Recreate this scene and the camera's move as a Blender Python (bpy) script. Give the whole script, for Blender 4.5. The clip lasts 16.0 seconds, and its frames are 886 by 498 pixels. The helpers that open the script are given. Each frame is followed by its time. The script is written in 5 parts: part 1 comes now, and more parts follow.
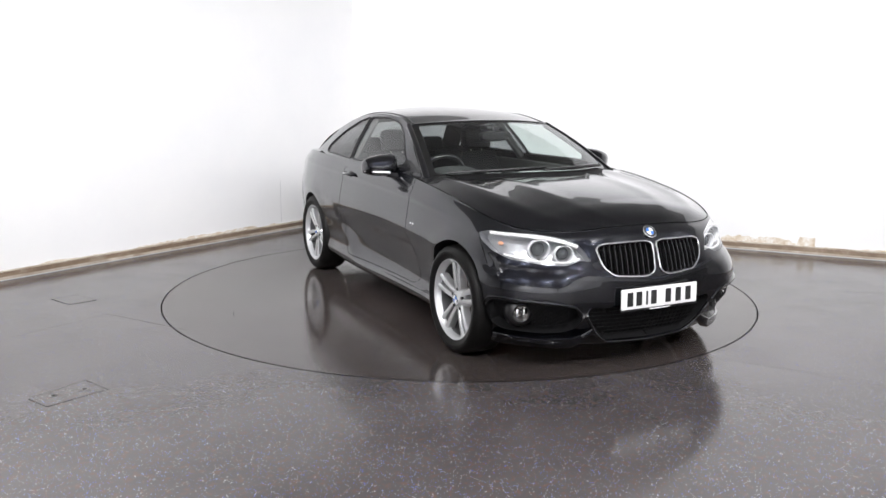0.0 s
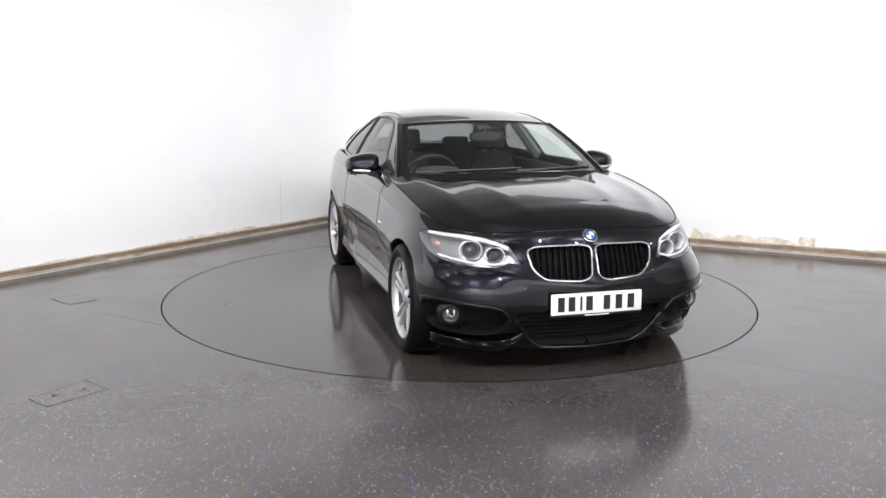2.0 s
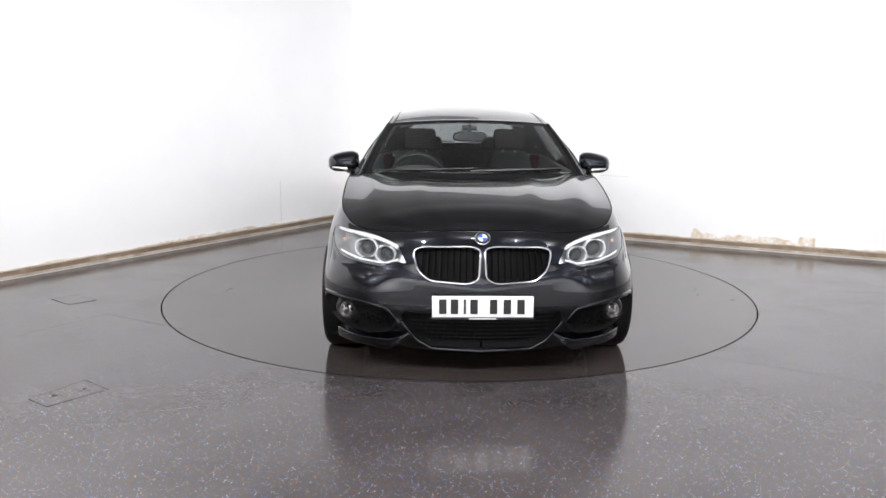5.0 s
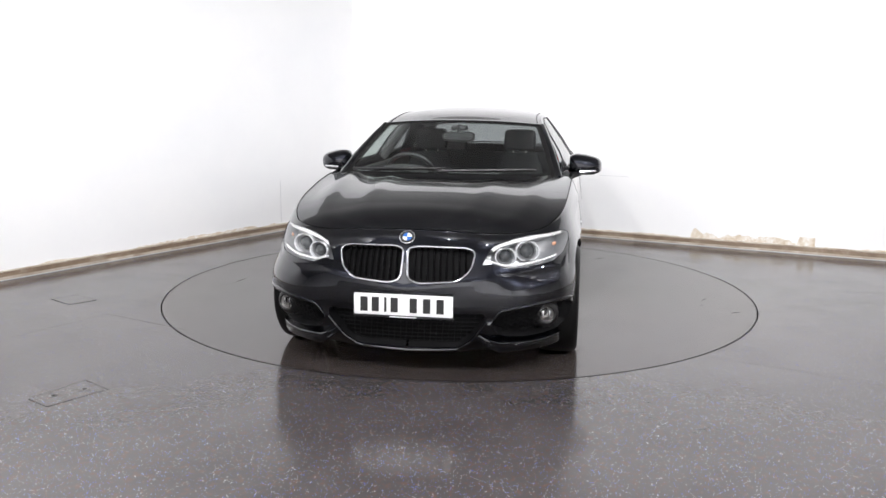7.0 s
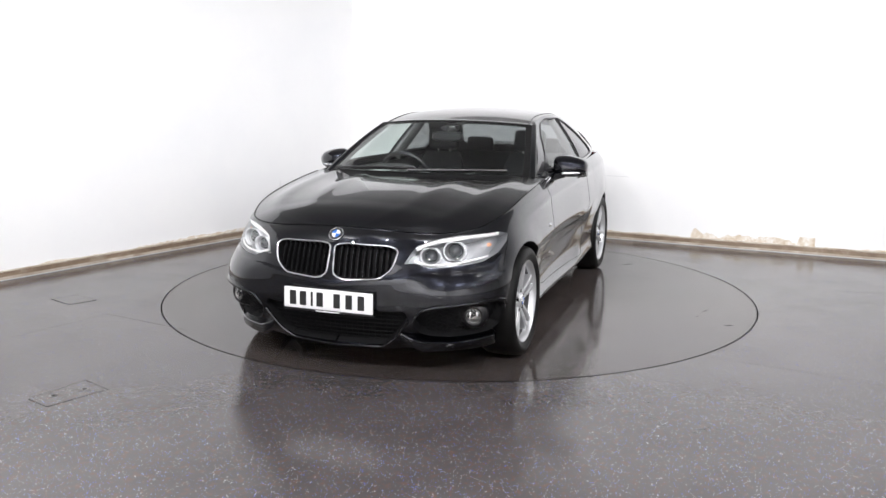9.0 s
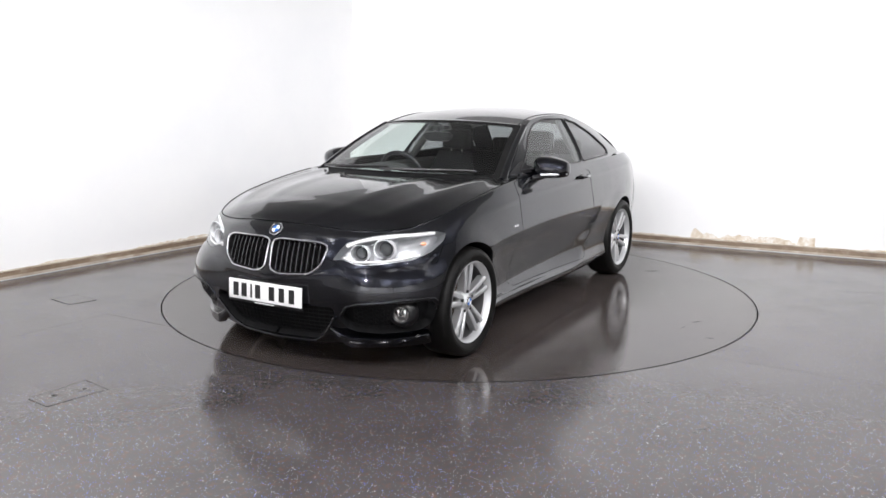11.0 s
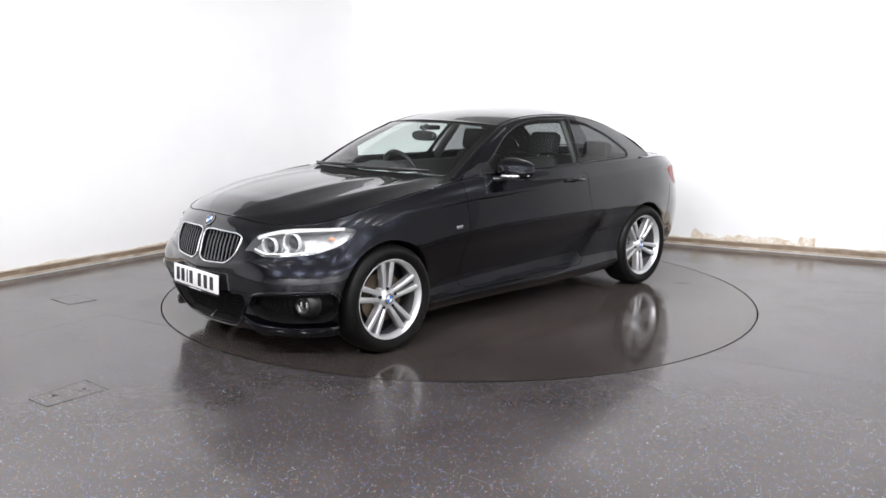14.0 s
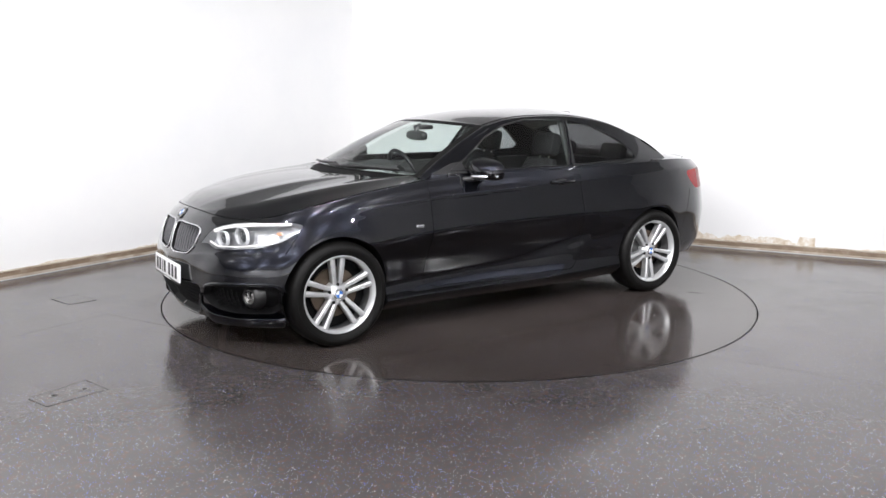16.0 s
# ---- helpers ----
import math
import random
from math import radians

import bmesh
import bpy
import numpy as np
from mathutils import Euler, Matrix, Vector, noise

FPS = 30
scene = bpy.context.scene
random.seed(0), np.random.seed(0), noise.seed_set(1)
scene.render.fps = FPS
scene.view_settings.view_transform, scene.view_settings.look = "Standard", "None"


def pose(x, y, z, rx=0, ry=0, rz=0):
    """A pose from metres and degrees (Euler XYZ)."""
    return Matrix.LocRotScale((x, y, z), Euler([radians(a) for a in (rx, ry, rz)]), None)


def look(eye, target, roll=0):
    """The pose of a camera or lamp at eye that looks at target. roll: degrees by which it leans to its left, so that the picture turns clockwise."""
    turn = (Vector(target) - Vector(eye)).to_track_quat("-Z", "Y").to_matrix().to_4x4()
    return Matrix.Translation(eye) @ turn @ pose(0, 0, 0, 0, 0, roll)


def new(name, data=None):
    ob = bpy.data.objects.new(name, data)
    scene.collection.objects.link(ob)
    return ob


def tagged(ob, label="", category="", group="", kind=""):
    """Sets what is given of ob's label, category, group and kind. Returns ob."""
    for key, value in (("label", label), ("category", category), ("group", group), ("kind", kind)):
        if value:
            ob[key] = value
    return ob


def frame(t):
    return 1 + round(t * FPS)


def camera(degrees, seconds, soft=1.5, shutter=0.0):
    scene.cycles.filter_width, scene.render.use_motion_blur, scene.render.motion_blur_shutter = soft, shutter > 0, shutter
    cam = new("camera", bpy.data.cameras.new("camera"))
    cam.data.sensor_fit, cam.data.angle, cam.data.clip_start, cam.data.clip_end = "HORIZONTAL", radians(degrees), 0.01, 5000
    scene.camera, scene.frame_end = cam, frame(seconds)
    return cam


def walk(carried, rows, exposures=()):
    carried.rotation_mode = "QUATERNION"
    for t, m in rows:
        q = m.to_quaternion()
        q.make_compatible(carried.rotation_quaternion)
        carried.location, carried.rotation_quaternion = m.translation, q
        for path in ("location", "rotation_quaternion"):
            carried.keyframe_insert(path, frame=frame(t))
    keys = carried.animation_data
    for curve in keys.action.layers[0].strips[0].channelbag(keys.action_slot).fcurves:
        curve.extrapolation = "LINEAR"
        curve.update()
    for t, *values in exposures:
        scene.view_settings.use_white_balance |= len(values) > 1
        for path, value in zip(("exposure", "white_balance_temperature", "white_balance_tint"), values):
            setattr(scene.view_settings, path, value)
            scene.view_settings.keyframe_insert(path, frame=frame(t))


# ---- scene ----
# ---- camera: one fixed tripod position in front of the turntable ----
cam = camera(55.59, 16.0)
EYE = Vector((0.0, -6.4115, 1.475))
YAW, PITCH, ROLL = -0.0184, -0.1801, 0.361
AIM = EYE + 6 * Vector((math.sin(YAW) * math.cos(PITCH), math.cos(YAW) * math.cos(PITCH), math.sin(PITCH)))
walk(cam, [(0, look(EYE, AIM, ROLL)), (16.0, look(EYE, AIM, ROLL))])

# ---- world and exposure ----
world = bpy.data.worlds.new("world")
scene.world = world
world.use_nodes = True
world.node_tree.nodes["Background"].inputs[0].default_value = (0.8, 0.85, 0.9, 1)
world.node_tree.nodes["Background"].inputs[1].default_value = 0.05
scene.view_settings.exposure = 0.0

# ---- the room's plan ----
CORNER = Vector((-1.27, 3.79, 0))
DIR_L = Vector((-0.542, -0.840, 0)).normalized()
DIR_R = Vector((0.903, -0.429, 0)).normalized()
CEIL = 2.95
TABLE_R = 2.2018
LAMP_W, WALL_W = 57.0, 23.0


# ---- materials ----
def material(name, base, rough=0.5, metal=0.0, **more):
    m = bpy.data.materials.new(name)
    m.use_nodes = True
    b = m.node_tree.nodes["Principled BSDF"]
    b.inputs["Base Color"].default_value = (*base, 1)
    b.inputs["Roughness"].default_value = rough
    b.inputs["Metallic"].default_value = metal
    for key, value in more.items():
        b.inputs[key.replace("_", " ")].default_value = value
    return m


def nodes(m):
    return m.node_tree.nodes, m.node_tree.links, m.node_tree.nodes["Principled BSDF"]


def add(m, kind, **inputs):
    n = m.node_tree.nodes.new(kind)
    for key, value in inputs.items():
        n.inputs[key].default_value = value
    return n


def ramp(m, source, stops):
    n = m.node_tree.nodes.new("ShaderNodeValToRGB")
    e = n.color_ramp.elements
    while len(e) < len(stops):
        e.new(0.5)
    for el, (p, c) in zip(e, stops):
        el.position, el.color = p, (*c, 1) if len(c) == 3 else c
    m.node_tree.links.new(source, n.inputs[0])
    return n


def grey(v):
    return (v, v, v)


def bumped(m, source, strength, distance):
    n = add(m, "ShaderNodeBump", Strength=strength, Distance=distance)
    m.node_tree.links.new(source, n.inputs["Height"])
    m.node_tree.links.new(n.outputs[0], m.node_tree.nodes["Principled BSDF"].inputs["Normal"])
    return n


def place(m, scale=1.0):
    tc = m.node_tree.nodes.new("ShaderNodeTexCoord")
    return tc.outputs["Object"]


def noise_tex(m, scale, detail=4.0, rough=0.55, vec=None):
    n = add(m, "ShaderNodeTexNoise", Scale=scale, Detail=detail, Roughness=rough)
    m.node_tree.links.new(vec or place(m), n.inputs["Vector"])
    return n


def floor_material(name, tone, fleck, rough_lo, rough_hi):
    """Dark brown vinyl with blue, white and rust flecks under a worn, damp gloss."""
    m = material(name, tone, 0.16)
    ns, ln, b = nodes(m)
    vec = place(m)

    def mixed(factor, a, c):
        n = ns.new("ShaderNodeMix")
        n.data_type = "RGBA"
        ln.new(factor, n.inputs["Factor"])
        ln.new(a, n.inputs[6])
        ln.new(c, n.inputs[7])
        return n.outputs[2]

    def times(a, c):
        n = ns.new("ShaderNodeMath")
        n.operation = "MULTIPLY"
        ln.new(a, n.inputs[0])
        ln.new(c, n.inputs[1])
        return n.outputs[0]
    base = ramp(m, noise_tex(m, 1.3, 5, 0.6, vec).outputs[0], [(0.3, tuple(0.75 * c for c in tone)), (0.75, tuple(1.2 * c for c in tone))]).outputs[0]
    rust = ramp(m, noise_tex(m, 28, 5, 0.7, vec).outputs[0], [(0.50, grey(0)), (0.66, grey(0.6))])
    brown = ramp(m, rust.outputs[0], [(0, (1.6 * tone[0], 0.95 * tone[1], 0.68 * tone[2])), (1, (1.75 * tone[0], 1.0 * tone[1], 0.70 * tone[2]))])
    shade = mixed(rust.outputs[0], base, brown.outputs[0])
    for scale, keep, size in ((105.0, 0.70, 0.17), (190.0, 0.80, 0.20)):
        vor = add(m, "ShaderNodeTexVoronoi", Scale=scale)
        ln.new(vec, vor.inputs["Vector"])
        spot = ramp(m, vor.outputs["Distance"], [(size, grey(fleck)), (size + 0.08, grey(0))])
        tint = ns.new("ShaderNodeSeparateColor")
        ln.new(vor.outputs["Color"], tint.inputs[0])
        pick = ramp(m, tint.outputs["Red"], [(keep, grey(0)), (keep + 0.02, grey(1))])
        colour = ramp(m, tint.outputs["Green"], [(0.0, (0.14, 0.07, 0.045)), (0.25, (0.10, 0.14, 0.70)), (0.52, (0.34, 0.44, 0.90)), (0.68, (0.85, 0.87, 0.92)), (0.93, (0.32, 0.20, 0.15))])
        colour.color_ramp.interpolation = "CONSTANT"
        shade = mixed(times(spot.outputs[0], pick.outputs[0]), shade, colour.outputs[0])
    ln.new(shade, b.inputs["Base Color"])
    # damp film: smoother pools between duller, scuffed ground
    film = ramp(m, noise_tex(m, 2.2, 8, 0.68, vec).outputs[0], [(0.38, grey(rough_lo)), (0.66, grey(rough_hi))])
    ln.new(film.outputs[0], b.inputs["Roughness"])
    wave = add(m, "ShaderNodeBump", Strength=0.10, Distance=0.003)
    ln.new(noise_tex(m, 9, 3, 0.5, vec).outputs[0], wave.inputs["Height"])
    fine = bumped(m, noise_tex(m, 60, 3, 0.5, vec).outputs[0], 0.12, 0.002)
    ln.new(wave.outputs[0], fine.inputs["Normal"])
    return m


def wall_material():
    m = material("white_wall_paint", (0.82, 0.82, 0.82), 0.55)
    ns, ln, b = nodes(m)
    vec = place(m)
    a = ramp(m, noise_tex(m, 0.7, 5, 0.6, vec).outputs[0], [(0.3, (0.80, 0.81, 0.82)), (0.7, (0.86, 0.86, 0.855))])
    ln.new(a.outputs[0], b.inputs["Base Color"])
    bumped(m, noise_tex(m, 35, 4, 0.6, vec).outputs[0], 0.08, 0.003)
    return m


PAINT = material("black_metallic_paint", (0.006, 0.006, 0.009), 0.24, 0.9, Specular_IOR_Level=0.04, Coat_Weight=1.0, Coat_Roughness=0.006, Coat_IOR=1.55)
ns, ln, b = nodes(PAINT)
flake = ramp(PAINT, add(PAINT, "ShaderNodeTexVoronoi", Scale=900.0).outputs["Color"], [(0.0, (0.002, 0.002, 0.0025)), (1.0, (0.016, 0.018, 0.026))])
ln.new(flake.outputs[0], b.inputs["Base Color"])
GAP = material("dark_shut_line", (0.003, 0.003, 0.003), 0.9, 0.0, Specular_IOR_Level=0.0)
BLACK = material("black_trim", (0.007, 0.007, 0.008), 0.3)
MATT = material("matt_black_plastic", (0.005, 0.005, 0.0055), 0.6, 0.0, Specular_IOR_Level=0.15)
CHROME = material("chrome", (0.80, 0.81, 0.83), 0.14, 0.9)
SLAT = material("dark_chrome_slat", (0.08, 0.08, 0.085), 0.17, 0.9)
FRIT = material("black_glass_edge", (0.006, 0.006, 0.006), 0.6, 0.0, Specular_IOR_Level=0.15)
ALLOY = material("silver_alloy", (0.58, 0.59, 0.60), 0.30, 0.6, Coat_Weight=0.7, Coat_Roughness=0.08)
RUBBER = material("tyre_rubber", (0.0045, 0.0043, 0.0042), 0.45, 0.0, Specular_IOR_Level=0.16)
WHITE = material("white_plate", (0.84, 0.84, 0.84), 0.4)
DARKBAR = material("dark_bar", (0.012, 0.012, 0.012), 0.5)
GLASS = material("tinted_glass", (0.68, 0.79, 0.75), 0.0, 0.0, Transmission_Weight=1.0, IOR=1.001, Coat_Weight=1.0, Coat_Roughness=0.01)
PRIVACY = material("privacy_glass", (0.11, 0.115, 0.12), 0.0, 0.0, Transmission_Weight=1.0, IOR=1.001, Coat_Weight=1.0, Coat_Roughness=0.01)
LENS = material("clear_lens", (0.97, 0.97, 0.97), 0.0, 0.0, Transmission_Weight=1.0, IOR=1.001, Coat_Weight=1.0, Coat_Roughness=0.01)
REFLECTOR = material("lamp_reflector", (0.72, 0.73, 0.75), 0.26, 0.7)
PROJECTOR = material("projector_lens", (0.05, 0.055, 0.06), 0.05, 0.0, Coat_Weight=1.0)
RED = material("red_tail_lens", (0.22, 0.002, 0.004), 0.25, 0.0, Specular_IOR_Level=0.25)
AMBER = material("amber_lens", (0.70, 0.36, 0.22), 0.2)
BLUE = material("blue_enamel", (0.02, 0.14, 0.50), 0.5)
WHITE_ENAMEL = material("white_enamel", (0.80, 0.80, 0.80), 0.45)
BOWL = material("lamp_bowl", (0.36, 0.37, 0.385), 0.3, 0.6)
SEAT = material("black_seat_cloth", (0.014, 0.014, 0.015), 0.75, 0.0, Specular_IOR_Level=0.2)
DASH = material("dash_plastic", (0.045, 0.046, 0.046), 0.6)
STEEL = material("brake_steel", (0.35, 0.34, 0.33), 0.4, 1.0)
BARREL = material("dull_barrel", (0.16, 0.16, 0.165), 0.5, 0.5)
RUSTED = material("brown_brake_steel", (0.10, 0.075, 0.055), 0.45, 0.6)
HALO = material("halo_plastic", (0.62, 0.63, 0.65), 0.25)
FLOOR = floor_material("flecked_vinyl_floor", (0.078, 0.073, 0.073), 0.9, 0.11, 0.22)
FLOOR_T = floor_material("flecked_vinyl_turntable", (0.055, 0.048, 0.045), 0.22, 0.06, 0.18)
WALL = wall_material()
CEILING = material("grey_ceiling", (0.42, 0.42, 0.42), 0.8)
BACKWALL = material("white_back_wall", (0.80, 0.80, 0.80), 0.7)
WOOD = material("raw_timber_skirting", (0.33, 0.22, 0.12), 0.6)
ns, ln, b = nodes(WOOD)
ln.new(ramp(WOOD, noise_tex(WOOD, 4, 6, 0.7).outputs[0], [(0.3, (0.12, 0.08, 0.055)), (0.55, (0.24, 0.175, 0.12)), (0.75, (0.40, 0.34, 0.27))]).outputs[0], b.inputs["Base Color"])
PALE_WOOD = material("worn_pale_wood", (0.5, 0.42, 0.32), 0.6)
ns, ln, b = nodes(PALE_WOOD)
ln.new(ramp(PALE_WOOD, noise_tex(PALE_WOOD, 5, 7, 0.75).outputs[0], [(0.3, (0.24, 0.18, 0.13)), (0.5, (0.42, 0.36, 0.29)), (0.7, (0.60, 0.55, 0.48))]).outputs[0], b.inputs["Base Color"])
PLASTER = material("bare_plaster", (0.55, 0.47, 0.36), 0.85)
ns, ln, b = nodes(PLASTER)
ln.new(ramp(PLASTER, noise_tex(PLASTER, 14, 6, 0.7).outputs[0], [(0.35, (0.52, 0.42, 0.30)), (0.5, (0.68, 0.62, 0.53)), (0.62, (0.80, 0.79, 0.76))]).outputs[0], b.inputs["Base Color"])
HEADLINER = material("grey_headliner", (0.10, 0.10, 0.10), 0.8)
GREY_TRIM = material("grey_wall_joint", (0.55, 0.56, 0.57), 0.6)
SEAM = material("floor_weld", (0.13, 0.125, 0.12), 0.4)


# ---- mesh helpers ----
def mesh_of(name, verts, faces, mats, normals=None, smooth=True, face_mats=None):
    me = bpy.data.meshes.new(name)
    me.from_pydata([tuple(map(float, v)) for v in verts], [], [tuple(map(int, f)) for f in faces])
    for m in mats if isinstance(mats, (list, tuple)) else [mats]:
        me.materials.append(m)
    me.polygons.foreach_set("use_smooth", [smooth] * len(me.polygons))
    if face_mats is not None:
        me.polygons.foreach_set("material_index", [int(i) for i in face_mats])
    me.update()
    if normals is not None:
        me.normals_split_custom_set_from_vertices([tuple(map(float, n)) for n in normals])
    return me


def part(name, data, mat=None, parent=None, label=""):
    """Links a bmesh or a mesh as one object under a thing or a part."""
    if isinstance(data, bmesh.types.BMesh):
        me = bpy.data.meshes.new(name)
        data.to_mesh(me)
        data.free()
        me.materials.append(mat)
        me.polygons.foreach_set("use_smooth", [True] * len(me.polygons))
        me.set_sharp_from_angle(angle=radians(40))
        data = me
    ob = new(name, data)
    ob.parent = parent
    if data.materials[0] in (GLASS, PRIVACY, LENS):
        ob.visible_shadow = False
    if label:
        tagged(ob, label)
    return ob


def box(bm, lo, hi, bevel=0.0, m=None):
    c = [(a + b) / 2 for a, b in zip(lo, hi)]
    d = [abs(b - a) for a, b in zip(lo, hi)]
    t = (m or Matrix()) @ Matrix.Translation(c) @ Matrix.Diagonal((*d, 1))
    made = bmesh.ops.create_cube(bm, size=1, matrix=t)["verts"]
    if bevel:
        edges = list({e for v in made for e in v.link_edges})
        bmesh.ops.bevel(bm, geom=edges, offset=bevel, segments=2, affect="EDGES", profile=0.5)
    return bm


def disc(bm, r, depth, m, n=32, r2=None):
    return bmesh.ops.create_cone(bm, cap_ends=True, segments=n, radius1=r, radius2=r if r2 is None else r2, depth=depth, matrix=m)


def lathe(bm, profile, n=64, axis="Y", closed=False):
    """Turns (radius, along) pairs about the axis."""
    rings = []
    for r, h in profile:
        ring = []
        for i in range(n):
            a = 2 * math.pi * i / n
            x, z = r * math.cos(a), r * math.sin(a)
            ring.append(bm.verts.new((x, h, z) if axis == "Y" else (x, z, h)))
        rings.append(ring)
    pairs = list(zip(rings, rings[1:])) + ([(rings[-1], rings[0])] if closed else [])
    for p, q in pairs:
        for i in range(n):
            j = (i + 1) % n
            bm.faces.new((p[i], p[j], q[j], q[i]))
    bmesh.ops.recalc_face_normals(bm, faces=bm.faces)
    return bm


def tube(bm, pts, r, n=6, closed=False, flat=None):
    """A round bar along points; flat: second radius along the normals given."""
    pts = [Vector(p) for p in pts]
    rings = []
    m = len(pts)
    up = None
    for i, p in enumerate(pts):
        a = pts[(i - 1) % m] if closed or i else p
        b_ = pts[(i + 1) % m] if closed or i < m - 1 else p
        d = (b_ - a).normalized()
        if up is None:
            up = d.orthogonal().normalized()
        up = (up - d * up.dot(d)).normalized()
        side = d.cross(up)
        rr = r(i / max(1, m - 1)) if callable(r) else r
        rings.append([bm.verts.new(p + rr * (math.cos(2 * math.pi * k / n) * up + math.sin(2 * math.pi * k / n) * side)) for k in range(n)])
    for i in range(m if closed else m - 1):
        p, q = rings[i], rings[(i + 1) % m]
        off = 0
        if closed and i == m - 1:
            off = min(range(n), key=lambda o: (q[o].co - p[0].co).length)
        for k in range(n):
            bm.faces.new((p[k], p[(k + 1) % n], q[(k + 1 + off) % n], q[(k + off) % n]))
    if not closed:
        bm.faces.new(rings[0][::-1])
        bm.faces.new(rings[-1])
    bmesh.ops.recalc_face_normals(bm, faces=bm.faces)
    return bm


def curve(*pairs):
    """A smooth function through (x, y) pairs."""
    xs = np.array([p[0] for p in pairs], float)
    ys = np.array([p[1] for p in pairs], float)
    order = np.argsort(xs)
    xs, ys = xs[order], ys[order]
    h = np.diff(xs)
    d = np.diff(ys) / h
    m = np.empty_like(ys)
    m[0], m[-1] = d[0], d[-1]
    w = (d[:-1] * h[1:] + d[1:] * h[:-1]) / (h[1:] + h[:-1])
    m[1:-1] = np.where(d[:-1] * d[1:] > 0, np.sign(w) * np.minimum(np.abs(w), 2.5 * np.minimum(abs(d[:-1]), abs(d[1:]))), 0.5 * w)

    def f(x):
        x = np.clip(np.asarray(x, float), xs[0], xs[-1])
        i = np.clip(np.searchsorted(xs, x) - 1, 0, len(h) - 1)
        t = (x - xs[i]) / h[i]
        return ((2 * t**3 - 3 * t**2 + 1) * ys[i] + (t**3 - 2 * t**2 + t) * h[i] * m[i]
                + (3 * t**2 - 2 * t**3) * ys[i + 1] + (t**3 - t**2) * h[i] * m[i + 1])
    return f


def rounded(points, n=12, closed=True):
    """A smooth dense outline through a few corners (Catmull-Rom)."""
    p = np.array(points, float)
    m = len(p)
    out = []
    for i in range(m if closed else m - 1):
        a, b_, c, d = (p[(i + k) % m] if closed else p[min(max(i + k, 0), m - 1)] for k in (-1, 0, 1, 2))
        for t in np.arange(n) / n:
            out.append(0.5 * (2 * b_ + (c - a) * t + (2 * a - 5 * b_ + 4 * c - d) * t**2 + (3 * b_ - a - 3 * c + d) * t**3))
    if not closed:
        out.append(p[-1])
    return np.array(out)


def straight(points, n=8, r=0.02):
    """A dense closed outline with straight sides and corners rounded by r."""
    p = np.array(points, float)
    out = []
    m = len(p)
    for i in range(m):
        a, b_, c = p[i - 1], p[i], p[(i + 1) % m]
        u, w = (a - b_), (c - b_)
        k = min(r, 0.45 * np.hypot(*u), 0.45 * np.hypot(*w))
        s_, e_ = b_ + u / np.hypot(*u) * k, b_ + w / np.hypot(*w) * k
        for t in np.linspace(0, 1, 6):
            out.append((1 - t)**2 * s_ + 2 * t * (1 - t) * b_ + t**2 * e_)
    out = np.array(out)
    dense = []
    for i in range(len(out)):
        a, c = out[i], out[(i + 1) % len(out)]
        k = max(1, int(np.hypot(*(c - a)) / 0.02))
        dense += [a + (c - a) * j / k for j in range(k)]
    return np.array(dense)


def inside(px, py, poly):
    x0, y0 = poly[:, 0], poly[:, 1]
    x1, y1 = np.roll(x0, -1), np.roll(y0, -1)
    px, py = px[:, None], py[:, None]
    cross = (y0 > py) != (y1 > py)
    with np.errstate(divide="ignore", invalid="ignore"):
        xi = x0 + (py - y0) / (y1 - y0) * (x1 - x0)
    return (cross & (px < xi)).sum(1) % 2 == 1


def nearest(p, poly):
    a = poly
    b_ = np.roll(poly, -1, 0)
    d = b_ - a
    t = np.clip(((p - a) * d).sum(1) / np.maximum((d * d).sum(1), 1e-12), 0, 1)
    q = a + t[:, None] * d
    return q[((q - p)**2).sum(1).argmin()]


def trimmed(A, B, polys):
    """Cuts the grid of parameters A x B along closed outlines. Returns the parameters of its points, its quads and, for each, the outline it lies in (or -1)."""
    na, nb = len(A), len(B)
    P = np.stack(np.meshgrid(A, B, indexing="ij"), -1).reshape(-1, 2)
    i, j = np.meshgrid(np.arange(na - 1), np.arange(nb - 1), indexing="ij")
    k = (i * nb + j).ravel()
    Q = np.stack([k, k + nb, k + nb + 1, k + 1], 1)
    mid = P[Q].mean(1)
    label = np.full(len(Q), -1)
    for n, poly in enumerate(polys):
        label[inside(mid[:, 0], mid[:, 1], poly)] = n
    touch = [set() for _ in P]
    for f, l in zip(Q, label):
        for v in f:
            touch[v].add(l)
    for v, t in enumerate(touch):
        if len(t) > 1:
            n = max(t)
            P[v] = nearest(P[v], polys[n])
    return P, Q, label


def surface(fn, P, eps=1e-3):
    """Points and unit normals of a surface fn(a, b) -> (n, 3)."""
    a, b_ = P[:, 0], P[:, 1]
    p = fn(a, b_)
    da = fn(a + eps, b_) - fn(a - eps, b_)
    db = fn(a, b_ + eps) - fn(a, b_ - eps)
    n = np.cross(da, db)
    n /= np.maximum(np.linalg.norm(n, axis=1), 1e-12)[:, None]
    return p, n


